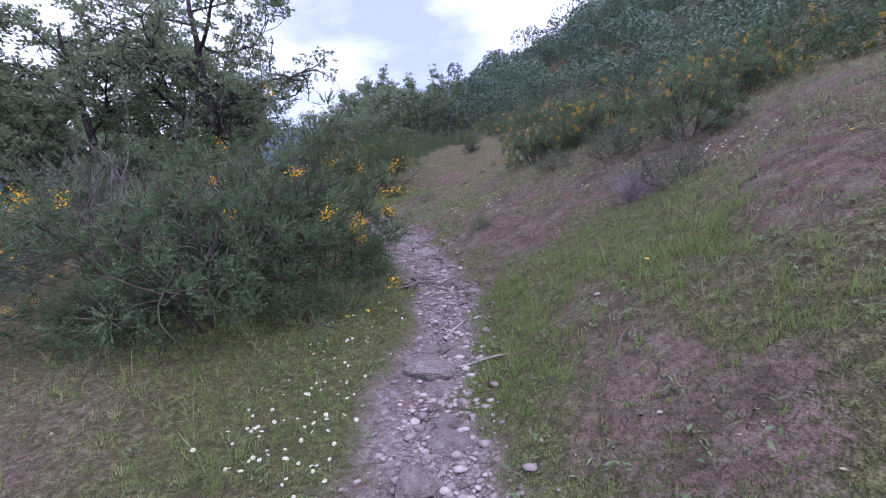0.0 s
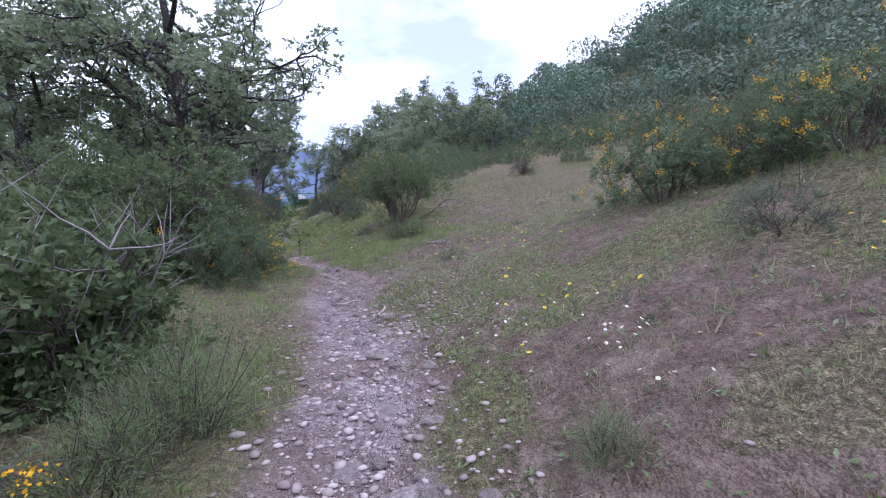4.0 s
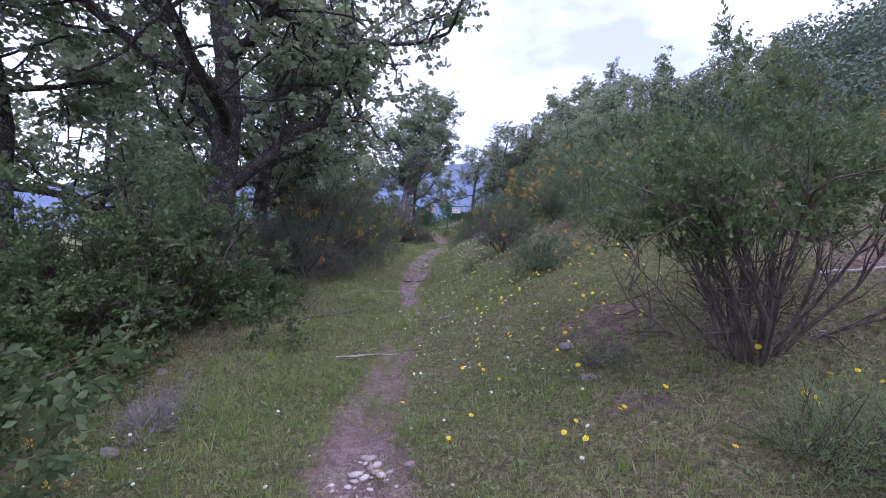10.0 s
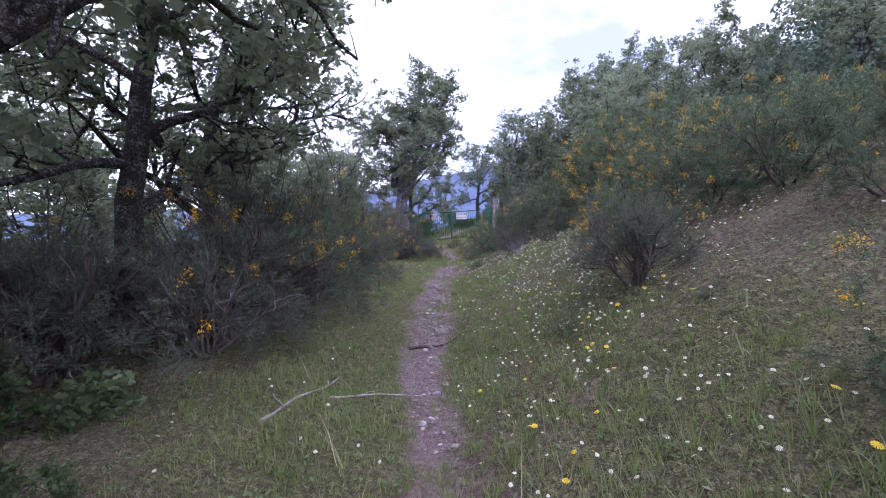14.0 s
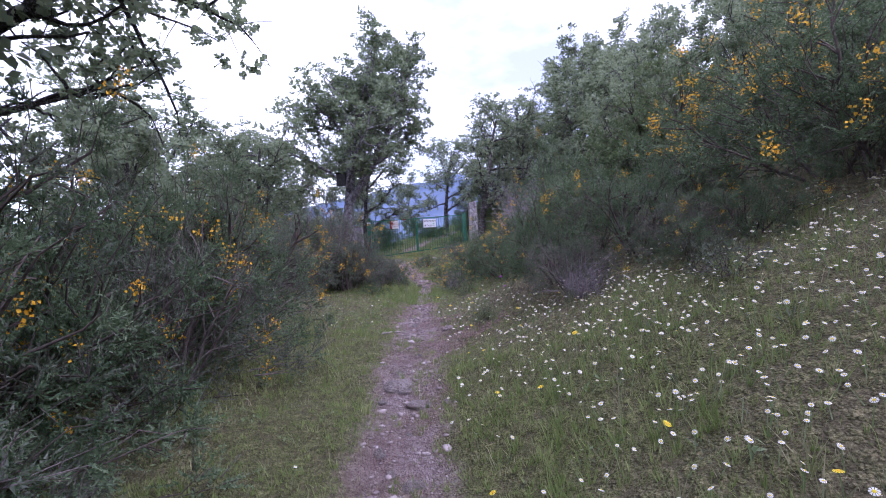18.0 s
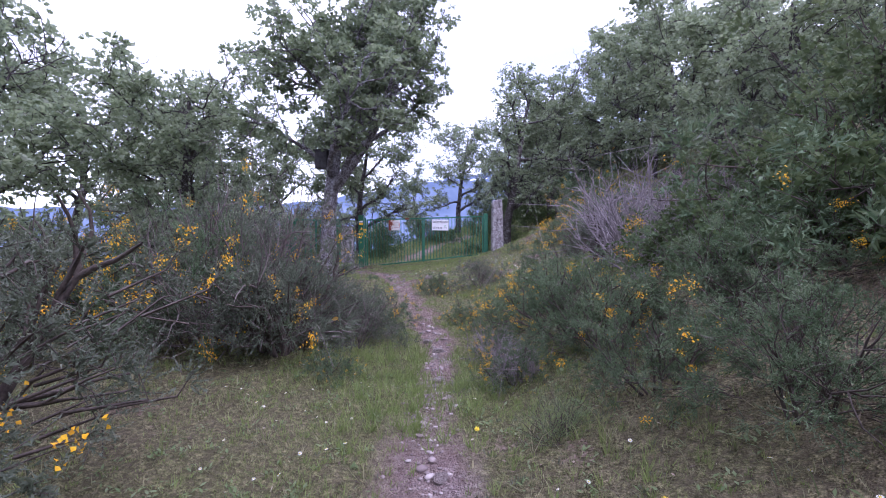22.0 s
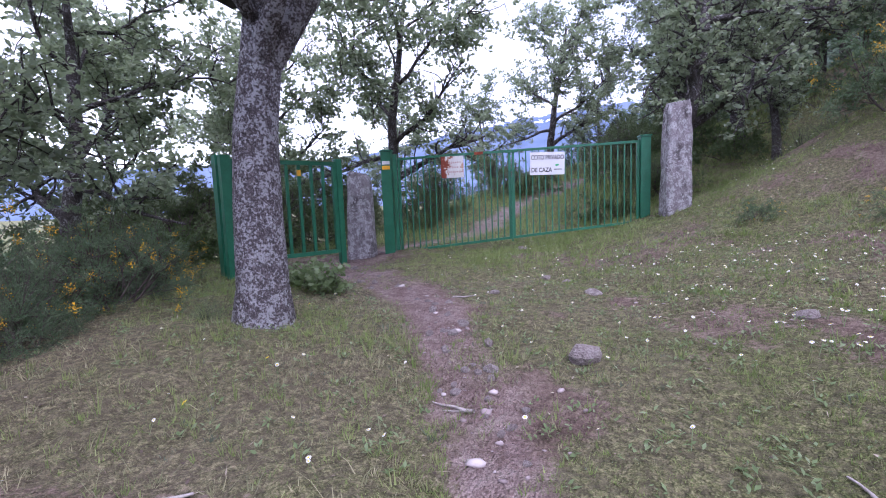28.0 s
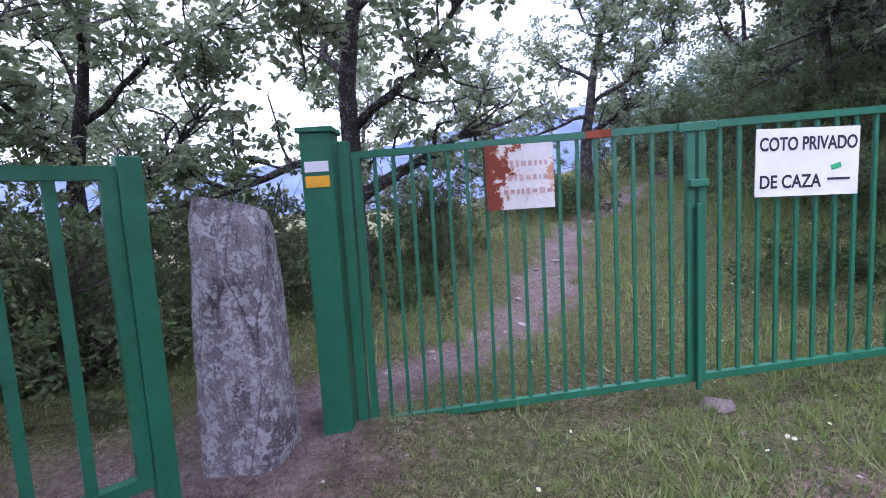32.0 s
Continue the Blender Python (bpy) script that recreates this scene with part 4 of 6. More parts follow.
PLANTS = """
broom_a 4.2 -2.15 1.35 40
broom_b 4.8 -2.85 1.3 100
broom_b 5.2 -1.95 1.6 200
broom_tall 5.2 -1.3 1.5 320
grey_b 6.0 -3.2 1.6 10
broom_a 4.0 -2.7 0.6 220
broom_c 6.0 -6.2 1.1 70
broom_far 7.8 -5.4 1.3 10
broom_plain 6.6 -5.0 0.9 10
scrub 7.95 -1.8 1.05 30
bare 8.1 -1.75 1.0 10
scrub 8.5 -2.4 1.2 140
bare 7.6 -2.3 1.1 210
bramble 7.5 -2.3 0.7 30
bramble 8.8 -3.4 1.0 90
broom_plain 9.6 -5.0 1.3 90
rose_b 12.2 -2.2 1.3 130
rose_b 13.0 -2.9 1.35 10
rose_b 12.0 -3.6 1.2 250
broom_b 12.9 -1.35 0.75 60
broom_a 11.7 -1.75 0.7 160
broom_b 12.2 -1.35 0.6 10
broom_c 11.75 -1.3 0.8 30
broom_b 11.15 -1.6 0.95 70
broom_plain 41.3 -4.5 1.2 0
rose_b 42.4 -5.4 1.2 40
broom_plain 44.0 -5.2 1.4 80
broom_plain 40.6 -5.6 1.4 120
rose_b 43.6 -7.0 1.5 160
broom_plain 41.4 -7.4 1.7 200
broom_plain 46.0 -6.5 1.5 240
bramble 11.0 -3.0 1.0 0
bramble 14.2 -2.5 0.9 90
broom_far 13.9 -1.75 0.5 90
bramble 15.2 -3.2 1.0 30
rose_b 17.2 -2.6 1.2 250
rose_b 16.4 -3.2 1.15 20
bramble 18.3 -3.0 0.9 200
bramble 15.6 -4.6 1.1 200
rose_b 14.6 -5.2 1.1 30
rose_b 17.6 -5.6 1.2 130
broom_plain 19.0 -6.6 1.7 20
broom_plain 25.0 -6.4 1.7 120
broom_plain 12.6 -6.6 1.7 220
bramble 18.8 -2.1 0.5 100
bramble 19.6 -3.6 1.0 10
grey_a 20.9 -3.3 1.35 0
grey_b 21.6 -2.3 1.3 67
grey_a 22.4 -2.7 1.45 134
grey_b 23.1 -2.0 1.3 201
grey_a 21.6 -4.0 1.4 268
broom_a 23.9 -1.95 1.4 335
grey_a 24.0 -2.6 1.6 30 1.28
broom_b 24.8 -2.2 1.4 100 1.28
broom_c 24.6 -3.0 1.5 160 1.28
grey_b 25.6 -1.8 1.1 220 1.28
broom_a 26.7 -2.0 1.45 290 1.28
broom_b 26.6 -2.5 1.45 0 1.28
broom_c 27.4 -2.8 1.6 60 1.28
grey_a 28.0 -2.3 1.2 120
grey_a 28.9 -2.5 1.5 180
broom_c 29.6 -3.6 1.4 240
grey_b 31.9 -2.0 1.45 300 1.4
broom_c 31.8 -2.5 1.3 30 1.4
grey_a 31.6 -1.5 1.1 200
grey_b 32.6 -1.15 0.9 100
grey_a 31.7 -1.6 0.95 60
broom_c 31.7 0.75 0.42 40
broom_b 32.7 -0.7 0.7 90
grey_b 32.1 -0.85 0.75 190
broom_far 31.0 -0.85 0.3 10
broom_c 33.2 0.7 0.4 200
broom_c 30.6 0.75 0.45 10
grey_a 32.9 -2.4 1.4 0
broom_c 32.2 -3.2 1.5 60
grey_a 31.4 -4.0 1.4 120
broom_b 39.1 -3.4 1.15 180
broom_c 38.2 -3.9 1.2 240
broom_b 38.4 -2.95 0.95 40
broom_c 39.6 -3.0 1.0 140
broom_tall 37.3 -3.0 0.7 50
broom_b 40.4 -2.8 0.7 300
broom_c 37.4 -3.7 1.1 0
broom_plain 38.6 -5.2 1.6 0
broom_plain 36.4 -4.6 1.3 50
bramble 36.6 -5.4 1.1 60
bramble 40.8 -3.6 1.2 100
rose_b 42.9 -2.7 1.1 100
rose_b 42.3 -3.8 1.3 210
rose_b 44.3 -3.2 1.2 310
bramble 41.7 -3.2 1.2 20
rose_b 43.4 -4.4 1.45 0
broom_plain 34.6 -5.4 1.2 0
bramble 30.0 -5.2 1.3 0
broom_plain 27.0 -5.0 1.5 0
broom_plain 23.0 -5.4 1.4 0
bramble 20.0 -5.6 1.4 0
rose_a 15.3 2.45 0.92 20 1.2
dead 3.9 2.0 1.0 0
tuft 3.6 2.35 1.25 0
broom_b 4.5 3.2 0.95 80
broom_gold 9.1 3.6 1.05 20
broom_gold 7.6 4.4 1.1 130
broom_b 8.3 4.0 0.8 30
broom_far 9.3 4.2 1.0 200
broom_tall 8.6 4.6 0.9 20
grey_a 9.9 4.9 0.8 20
tuft 5.6 2.9 1.4 0
tuft 6.9 2.7 1.1 40
tuft 6.0 3.4 1.5 90
broom_gold 5.4 5.2 0.9 0
broom_gold 6.3 5.9 1.0 90
broom_far 4.2 7.2 1.2 0
broom_far 5.6 6.6 1.1 60
broom_plain 6.8 7.4 1.2 120
broom_far 7.9 7.9 1.3 180
broom_plain 9.0 8.8 1.4 240
broom_far 11.8 9.4 1.3 300
broom_plain 13.2 10.8 1.4 0
broom_far 14.8 12.2 1.5 60
broom_plain 16.4 13.4 1.5 120
broom_far 18.2 12.6 1.5 180
broom_plain 20.0 12.0 1.5 240
broom_far 21.8 10.4 1.4 300
broom_plain 23.0 12.8 1.6 0
grey_a 17.2 6.6 0.5 60
broom_plain 22.6 8.2 0.94 100
broom_far 20.6 8.0 0.79 100
broom_a 18.75 1.8 0.68 10
broom_b 19.2 3.2 0.6 100
grey_a 21.2 1.75 0.75 200
broom_c 22.2 2.1 0.8 300
broom_b 21.8 3.4 1.0 30
broom_far 23.0 4.6 0.94 120
broom_far 21.2 5.2 0.79 190
broom_plain 24.4 6.0 1.08 210
broom_c 25.9 3.4 1.6 300
broom_c 26.9 4.2 1.6 20
broom_tall 25.4 3.2 0.8 90
broom_plain 27.4 5.8 1.9 110
broom_plain 29.2 6.6 2.0 200
broom_tall 27.35 1.6 0.82 290 1.5
broom_b 26.75 2.2 0.95 40
broom_tall 28.2 3.4 0.75 80
broom_a 28.8 1.65 0.72 30
grey_b 26.6 1.5 0.6 60
broom_b 29.6 1.45 0.62 130
broom_tall 27.6 2.2 0.9 210
bramble 30.2 3.2 1.0 300
bramble 30.9 3.6 1.1 20
bramble 31.6 3.0 0.8 80
broom_plain 29.4 4.0 1.5 10
broom_plain 30.0 3.1 1.2 110
rose_b 30.7 4.0 1.2 200
broom_plain 31.0 4.2 1.9 40
rose_b 30.0 4.6 1.4 40
broom_b 30.5 1.5 0.85 120
broom_c 31.25 1.4 1.0 200
broom_a 30.0 2.2 0.9 20
tangle 33.7 3.3 0.95 20
tangle 32.7 2.9 1.25 140
tangle 31.8 3.3 0.9 240
broom_c 36.1 3.7 1.25 30
dead 31.7 0.72 0.95 50
dead 15.1 -1.4 0.75 10
dead 33.3 -1.1 0.8 80
broom_far 33.6 2.0 0.55 10
bramble 31.6 3.4 1.0 0
broom_a 32.3 1.5 0.7 280
grey_a 34.2 3.2 0.95 40
broom_c 33.4 1.5 0.6 80
broom_far 36.6 5.6 1.1 100
broom_c 38.6 6.2 1.3 190
broom_c 39.8 6.8 1.2 270
broom_plain 35.6 6.6 1.4 350
broom_plain 33.4 5.6 1.5 0
broom_c 35.3 0.75 0.5 10
grey_b 35.5 1.65 0.65 50
broom_far 41.4 8.0 1.2 50
bramble 46.5 -2.6 0.9 10
rose_b 45.4 -3.6 0.8 100
bramble 48.5 -0.8 0.9 40
rose_b 47.4 3.8 0.75 40
bramble 46.2 4.2 0.9 140
rose_b 44.2 3.6 0.6 90
bramble 43.7 2.7 0.6 10
bramble 44.4 -1.5 0.6 70
rose_b 45.4 -1.6 0.5 170
bramble 45.2 3.2 0.7 240
rose_b 49.6 4.6 0.9 290
bramble 44.9 4.9 0.9 30
broom_far 18.6 4.6 0.58 0
broom_plain 19.6 5.6 0.58 50
broom_far 20.4 6.6 0.65 100
broom_plain 22.2 6.4 0.79 140
broom_far 23.6 7.4 0.86 180
broom_plain 25.2 8.0 1.40 210
broom_far 26.6 7.4 1.40 250
broom_plain 28.0 8.4 1.60 290
broom_far 30.0 8.4 1.50 330
broom_plain 32.0 7.4 1.50 20
broom_far 19.4 7.6 0.65 70
broom_plain 17.6 8.6 0.65 110
broom_far 31.6 6.0 1.40 150
broom_far 20.0 3.9 0.60 150
broom_plain 24.6 4.8 0.72 190
broom_b 22.3 3.0 0.85 10
broom_tall 21.2 4.0 0.7 60
broom_gold 23.4 3.2 1.0 200
broom_b 20.4 3.0 0.6 130
broom_gold 24.6 3.9 1.1 80
broom_a 23.2 2.3 0.7 80
broom_far 20.8 4.7 0.8 200
broom_gold 26.2 4.4 1.5 20
broom_gold 25.2 5.2 1.3 150
broom_tall 26.9 2.9 0.8 10
broom_b 25.6 2.5 0.5 10
broom_gold 37.2 5.0 1.1 150
broom_gold 38.2 5.6 1.2 250
dead 26.3 1.5 0.85 10
grey_b 26.1 2.3 0.55 10
broom_a 25.7 2.1 0.42 60
dead 31.2 0.75 0.9 70
dead 30.6 0.8 0.8 170
broom_c 32.6 0.95 0.5 100
broom_b 38.9 4.6 0.35 20
broom_tall 36.4 2.9 0.4 20
broom_far 40.2 5.0 0.3 50
rose_b 48.6 -1.7 0.9 20
rose_b 46.8 -2.2 0.95 120
rose_b 47.6 2.4 0.9 220
rose_b 50.6 2.6 1.3 320
bramble 46.0 2.6 0.8 50
bramble 49.0 3.2 1.2 150
broom_plain 49.6 5.6 1.5 50
broom_plain 46.6 6.4 1.2 150
broom_far 47.4 8.0 1.4 250
rose_b 51.6 0.6 1.4 20
broom_plain 53.0 -1.8 1.6 10
bramble 44.2 7.6 0.8 10
bramble 45.6 9.2 1.0 100
fresh 42.9 6.9 1.0 10
fresh 43.6 6.2 1.2 100
"""
for row in PLANTS.split("\n"):
    if row:
        key, *num = row.split()
        num = [float(q) for q in num]
        plant(key, *num[:4], tall=num[4] if len(num) > 4 else 1.0)
for k in range(14):
    plant("tuft", 7.5 + k * 1.6, 3.2 + 2.0 * math.sin(k * 2.1) + 0.05 * k, 0.55 + 0.25 * math.sin(k * 1.3), k * 50)
for k, (u, d, s) in enumerate(((7.2, -0.85, 1.3), (7.5, -1.05, 1.2), (6.9, -1.1, 1.1), (4.1, -1.1, 0.9), (5.2, -0.75, 1.0), (14.0, 2.25, 1.1), (14.25, 2.45, 1.0), (14.35, 2.05, 1.0), (6.1, 0.95, 0.6), (12.7, -0.95, 0.7), (37.9, -1.7, 0.5), (27.2, 0.75, 0.6), (29.5, 0.85, 0.7), (21.0, 1.1, 0.6))):
    plant("fresh", u, d, s, k * 61)

# ---- oaks ----
OAKS = "oak tree with a dark furrowed trunk and a loose crown"


def stand(ob, x, y, turn=0.0, scale=1.0):
    ob.matrix_basis = pose(x, y, float(ground_z(x, y)) - 0.05, 0, 0, turn)
    ob.scale = (scale, scale, scale)
    return ob


def stand_copy(ob, x, y, turn, scale):
    c = copy_thing(ob, pose(x, y, float(ground_z(x, y)) - 0.05, 0, 0, turn))
    c.scale = (scale, scale, scale)
    return c


big = stand(oak("oak_tree", 101, 9.8, 0.29, 3.7, 2.1, 25000, 0.118, limbs=15, gap=0.36, fork=0.25, drop=0.15, lobed=True, label="big old oak with dark spreading limbs beside the path"), -8.75, 17.3, 30)
gate_oak = stand(oak("oak_tree", 102, 7.9, 0.235, 2.45, 3.0, 33000, 0.12, gap=0.18, taper=0.62, bark=grey_bark, limbs=20, fork=0.36, lean=(-0.03, 0.0), wob=0.07, drop=-0.25, lobed=True, split=(2.3, (0.62, 0.30, 1.0), 4.6), label="oak with a pale lichened trunk that carries a nest box"), -16.25, 34.40, 0)
mid = stand(oak("oak_tree", 103, 6.8, 0.18, 2.2, 1.5, 15000, 0.11, limbs=10, gap=0.42, fork=0.26, label=OAKS), -19.4, 40.6, 60)
distant = stand(oak("oak_tree", 105, 6.6, 0.15, 2.3, 1.2, 10500, 0.14, limbs=8, gap=0.38, fork=0.24, rosettes=5, label=OAKS), -27.0, 30.0, 60)
thin = stand(oak("oak_tree", 104, 7.4, 0.19, 1.6, 1.2, 9000, 0.10, limbs=11, fork=0.24, rosettes=4, label="thin half-dead oak with sparse leaves and bare twigs"), -13.58, 41.15, 0)
for x, y, r, s in ((-21.3, 35.0, 200, 1.0), (-22.6, 39.2, 90, 0.95), (-17.3, 31.5, 30, 0.72), (-19.5, 29.5, 300, 1.0), (-11.14, 19.85, 120, 1.2)):
    stand_copy(mid, x, y, r, s)
stand_copy(big, -12.6, 22.06, 200, 0.78)
x, y, z = at(18.6, -6.3)
stand_copy(mid, x, y, 250, 1.3)
for x, y, r, s in ((-25.5, 37.0, 20, 1.2), (-24.8, 33.4, 45, 1.4), (-16.9, 27.0, 10, 0.75), (-17.0, 19.0, 10, 1.2), (-13.0, 10.5, 80, 1.3), (-11.5, 7.0, 200, 1.1), (-22.5, 25.0, 150, 1.1), (-19.4, 33.0, 150, 0.7), (-26.5, 42.5, 100, 0.9), (-14.5, 15.0, 10, 1.0), (-17.5, 22.5, 70, 0.9), (-11.5, 12.8, 30, 0.8), (-20.0, 22.5, 30, 1.0)):
    stand_copy(distant, x, y, r, s)
for k, (u, d, s) in enumerate(((46.5, 5.2, 0.95), (48.0, 7.0, 1.0), (50.5, 3.4, 0.8), (46.0, 8.6, 1.05), (44.0, 12.0, 1.0), (52, 7.4, 1.1), (49, 10.4, 1.1), (41.5, 12.6, 0.95), (38.0, 12.2, 0.9), (54, 4.4, 0.9), (34.5, 11.4, 0.8), (52.0, -4.5, 0.6), (56, -2.5, 0.7), (50, -6.5, 0.7), (31, 11.8, 0.75), (50.7, -1.6, 0.95), (34.0, 6.2, 0.65), (36.5, 7.2, 0.72), (32.0, 7.4, 0.6), (39.5, 8.8, 0.85), (44.0, 5.7, 0.5), (45.4, 5.2, 0.55), (43.6, 9.4, 0.6), (47.6, 3.9, 0.7), (49.8, 5.0, 0.9), (53.0, 2.2, 0.9))):
    x, y, z = at(u, d)
    stand_copy(mid if k in (0, 1, 2, 15, 16, 18, 23) else (thin if k in (4, 20, 21) else distant), x, y, k * 77, s)


def nest_box():
    """A dark wooden box with a sloping lid, hung on the trunk."""
    line = TRUNKS[102]
    c = line[np.argmin(abs(line[:, 2] - 2.9))]
    root = empty_at("nest_box", pose(-16.25 + c[0] - 0.29, 34.40 + c[1] - 0.08, float(ground_z(-16.25, 34.4)) + 2.72, 0, 0, 15))
    wood = plain_material("dark_box_wood", (0.03, 0.028, 0.03), (0.075, 0.07, 0.072), 10.0, 0.8, 0.3, 0.004)
    bar("body", (0, 0, 0), (0, 0, 0.42), 0.15, wood, root, 0.13)
    bar("lid", (0, 0, 0.422), (0, 0, 0.455), 0.18, wood, root, 0.17)
    bar("perch", (0, -0.13, 0.18), (0, -0.22, 0.18), 0.01, wood, root)
    return tagged(root, "dark wooden nest box hung on the oak's trunk", "nest box")


# ---- gate ----
green_paint = plain_material("green_gate_paint", (0.012, 0.115, 0.058), (0.020, 0.160, 0.085), 6.0, 0.42, 0.12, 0.002, 0.5)


def box_bm(bm, p, q, half_w, half_d=None, side=None):
    """A bar of rectangular section from p to q."""
    p, q = Vector(p), Vector(q)
    ax = (q - p).normalized()
    s = Vector(side or (0, 0, 1)).cross(ax)
    s = s.normalized() if s.length > 1e-4 else Vector((1, 0, 0))
    w = ax.cross(s)
    hd = half_d or half_w
    c = [bm.verts.new(o + s * a * half_w + w * b * hd) for o in (p, q) for a, b in ((-1, -1), (1, -1), (1, 1), (-1, 1))]
    for i in range(4):
        bm.faces.new((c[i], c[(i + 1) % 4], c[4 + (i + 1) % 4], c[4 + i]))
    bm.faces.new(c[3::-1])
    bm.faces.new(c[4:])


def bar(name, p, q, hw, mat, parent, hd=None, label="", bevel=0.003, side=None):
    bm = bmesh.new()
    box_bm(bm, p, q, hw, hd, side)
    bmesh.ops.recalc_face_normals(bm, faces=bm.faces)
    if bevel:
        bmesh.ops.bevel(bm, geom=list(bm.edges), offset=bevel, segments=1, affect="EDGES")
    return part(name, bm, mat, parent, label)


def gate_line(x):
    return 39.30 + 0.47 * (x + 15.33)


G0, G1 = Vector((-17.71, gate_line(-17.71), 4.09)), Vector((-13.95, gate_line(-13.95), 4.09))
GDIR = (G1 - G0).normalized()
GATE_YAW = math.degrees(math.atan2(GDIR.y, GDIR.x))
rust = plain_material("rusty_sheet", (0.16, 0.035, 0.018), (0.30, 0.075, 0.04), 9.0, 0.85, 0.4, 0.003)
white_sheet = plain_material("white_sign_sheet", (0.72, 0.72, 0.76), (0.80, 0.80, 0.83), 5.0, 0.45, 0.05, 0.001)
ink = plain_material("black_lettering", (0.02, 0.02, 0.025), (0.035, 0.035, 0.04), 30.0, 0.6, 0.0, 0.001)
paint_white = plain_material("white_way_mark", (0.70, 0.70, 0.74), (0.80, 0.80, 0.82), 20.0, 0.6, 0.1, 0.001)
paint_amber = plain_material("amber_way_mark", (0.75, 0.36, 0.02), (0.85, 0.45, 0.03), 20.0, 0.6, 0.1, 0.001)
logo_green = plain_material("green_print", (0.03, 0.35, 0.13), (0.05, 0.45, 0.18), 20.0, 0.6, 0.0, 0.001)


def frame_mesh(a, b, zb, zu, hw=0.019):
    bm = bmesh.new()
    for p, q in (((a, 0, zb(a)), (b, 0, zb(b))), ((a, 0, zu(a)), (b, 0, zu(b)))):
        box_bm(bm, p, q, hw, hw)
    for x in (a, b):
        box_bm(bm, (x, 0, zb(x) - hw), (x, 0, zu(x) + hw), hw + 0.001, hw + 0.001)
    bmesh.ops.recalc_face_normals(bm, faces=bm.faces)
    return bm


def main_gate():
    w = (G1 - G0).length
    root = empty_at("metal_gate", pose(G0.x, G0.y, G0.z, 0, 0, GATE_YAW))
    post = bar("post", (0, 0, -0.3), (0, 0, 1.745), 0.085, green_paint, root, 0.085)
    bar("cap", (0, 0, 1.747), (0, 0, 1.775), 0.10, green_paint, post)
    bar("white_mark", (-0.065, -0.0885, 1.565), (0.065, -0.0885, 1.565), 0.0025, paint_white, post, 0.028, "white painted way mark", 0)
    bar("amber_mark", (-0.065, -0.0885, 1.485), (0.065, -0.0885, 1.485), 0.0025, paint_amber, post, 0.03, "amber painted way mark", 0)
    bar("hinge_stile", (0.135, 0.0, 0.05), (0.135, 0.0, 1.70), 0.03, green_paint, root)
    post = bar("post", (w, 0, 0.1), (w, 0, 1.79), 0.075, green_paint, root)
    bar("cap", (w, 0, 1.792), (w, 0, 1.815), 0.088, green_paint, post)

    def zb(x):
        return 0.06 + 0.40 * x / w

    def zu(x):
        return 1.615 + 0.11 * x / w
    m = (17.71 - 15.85) / GDIR.x
    for a, b in ((0.20, m - 0.03), (m + 0.03, w - 0.10)):
        leaf = part("gate_leaf", frame_mesh(a, b, zb, zu), green_paint, root)
        n = round((b - a) / 0.104)
        for i in range(1, n):
            x = a + (b - a) * i / n
            bar("upright", (x, 0, zb(x) + 0.018), (x, 0, zu(x) - 0.016), 0.0095, green_paint, leaf, 0.008, bevel=0)
    bar("rust_patch", (1.46, 0, zu(1.46)), (1.60, 0, zu(1.60)), 0.0202, rust, root, 0.0202, "rusty stretch of the top rail", 0)
    bolt = bar("bolt", (m, -0.04, 0.20), (m, -0.04, 1.25), 0.012, green_paint, root)
    bar("hasp", (m - 0.05, -0.035, 1.36), (m + 0.05, -0.035, 1.36), 0.02, green_paint, bolt)
    bar("latch_strap", (m - 0.10, -0.027, 1.66), (m + 0.10, -0.027, 1.665), 0.004, green_paint, root, 0.025)
    return tagged(root, "closed green-painted double-leaf metal bar gate across the track", "gate")


main_gate()


def text_part(name, body, size, parent, x, y, z, stretch=1.0):
    c = bpy.data.curves.new(name, "FONT")
    c.body, c.size, c.extrude, c.offset = body, size, 0.0004, 0.002
    tmp = bpy.data.objects.new(name, c)
    scene.collection.objects.link(tmp)
    me = bpy.data.meshes.new_from_object(tmp.evaluated_get(bpy.context.evaluated_depsgraph_get()))
    bpy.data.objects.remove(tmp)
    me.materials.append(ink)
    ob = part(name, me, None, parent)
    ob.matrix_basis = pose(x, y, z, 90, 0, 0) @ Matrix.Diagonal((stretch, 1, 1, 1))
    return ob


def hunting_sign():
    """The white sheet with its two lines of lettering, hung on the gate's bars."""
    p = G0 + GDIR * ((17.71 - 15.33) / GDIR.x)
    root = empty_at("sign", pose(p.x + 0.035 * GDIR.y, p.y - 0.035 * GDIR.x, 5.53, 0, 1.0, GATE_YAW + 1))
    bar("sheet", (-0.275, 0, 0), (0.275, 0, 0), 0.003, white_sheet, root, 0.18, bevel=0)
    text_part("lettering", "COTO PRIVADO", 0.098, root, -0.258, -0.0045, 0.065, 0.715)
    text_part("lettering", "DE CAZA", 0.098, root, -0.255, -0.0045, -0.135, 0.80)
    bm = bmesh.new()
    box_bm(bm, (0.13, -0.0045, -0.035), (0.18, -0.0045, -0.02), 0.001, 0.014)
    part("green_emblem", bm, logo_green, root, "small green printed emblem")
    bm = bmesh.new()
    box_bm(bm, (0.11, -0.0045, -0.095), (0.23, -0.0045, -0.095), 0.001, 0.006)
    part("printed_line", bm, ink, root, "line of small unreadable print")
    return tagged(root, "white hunting-reserve sign with black lettering on the gate", "sign")


hunting_sign()


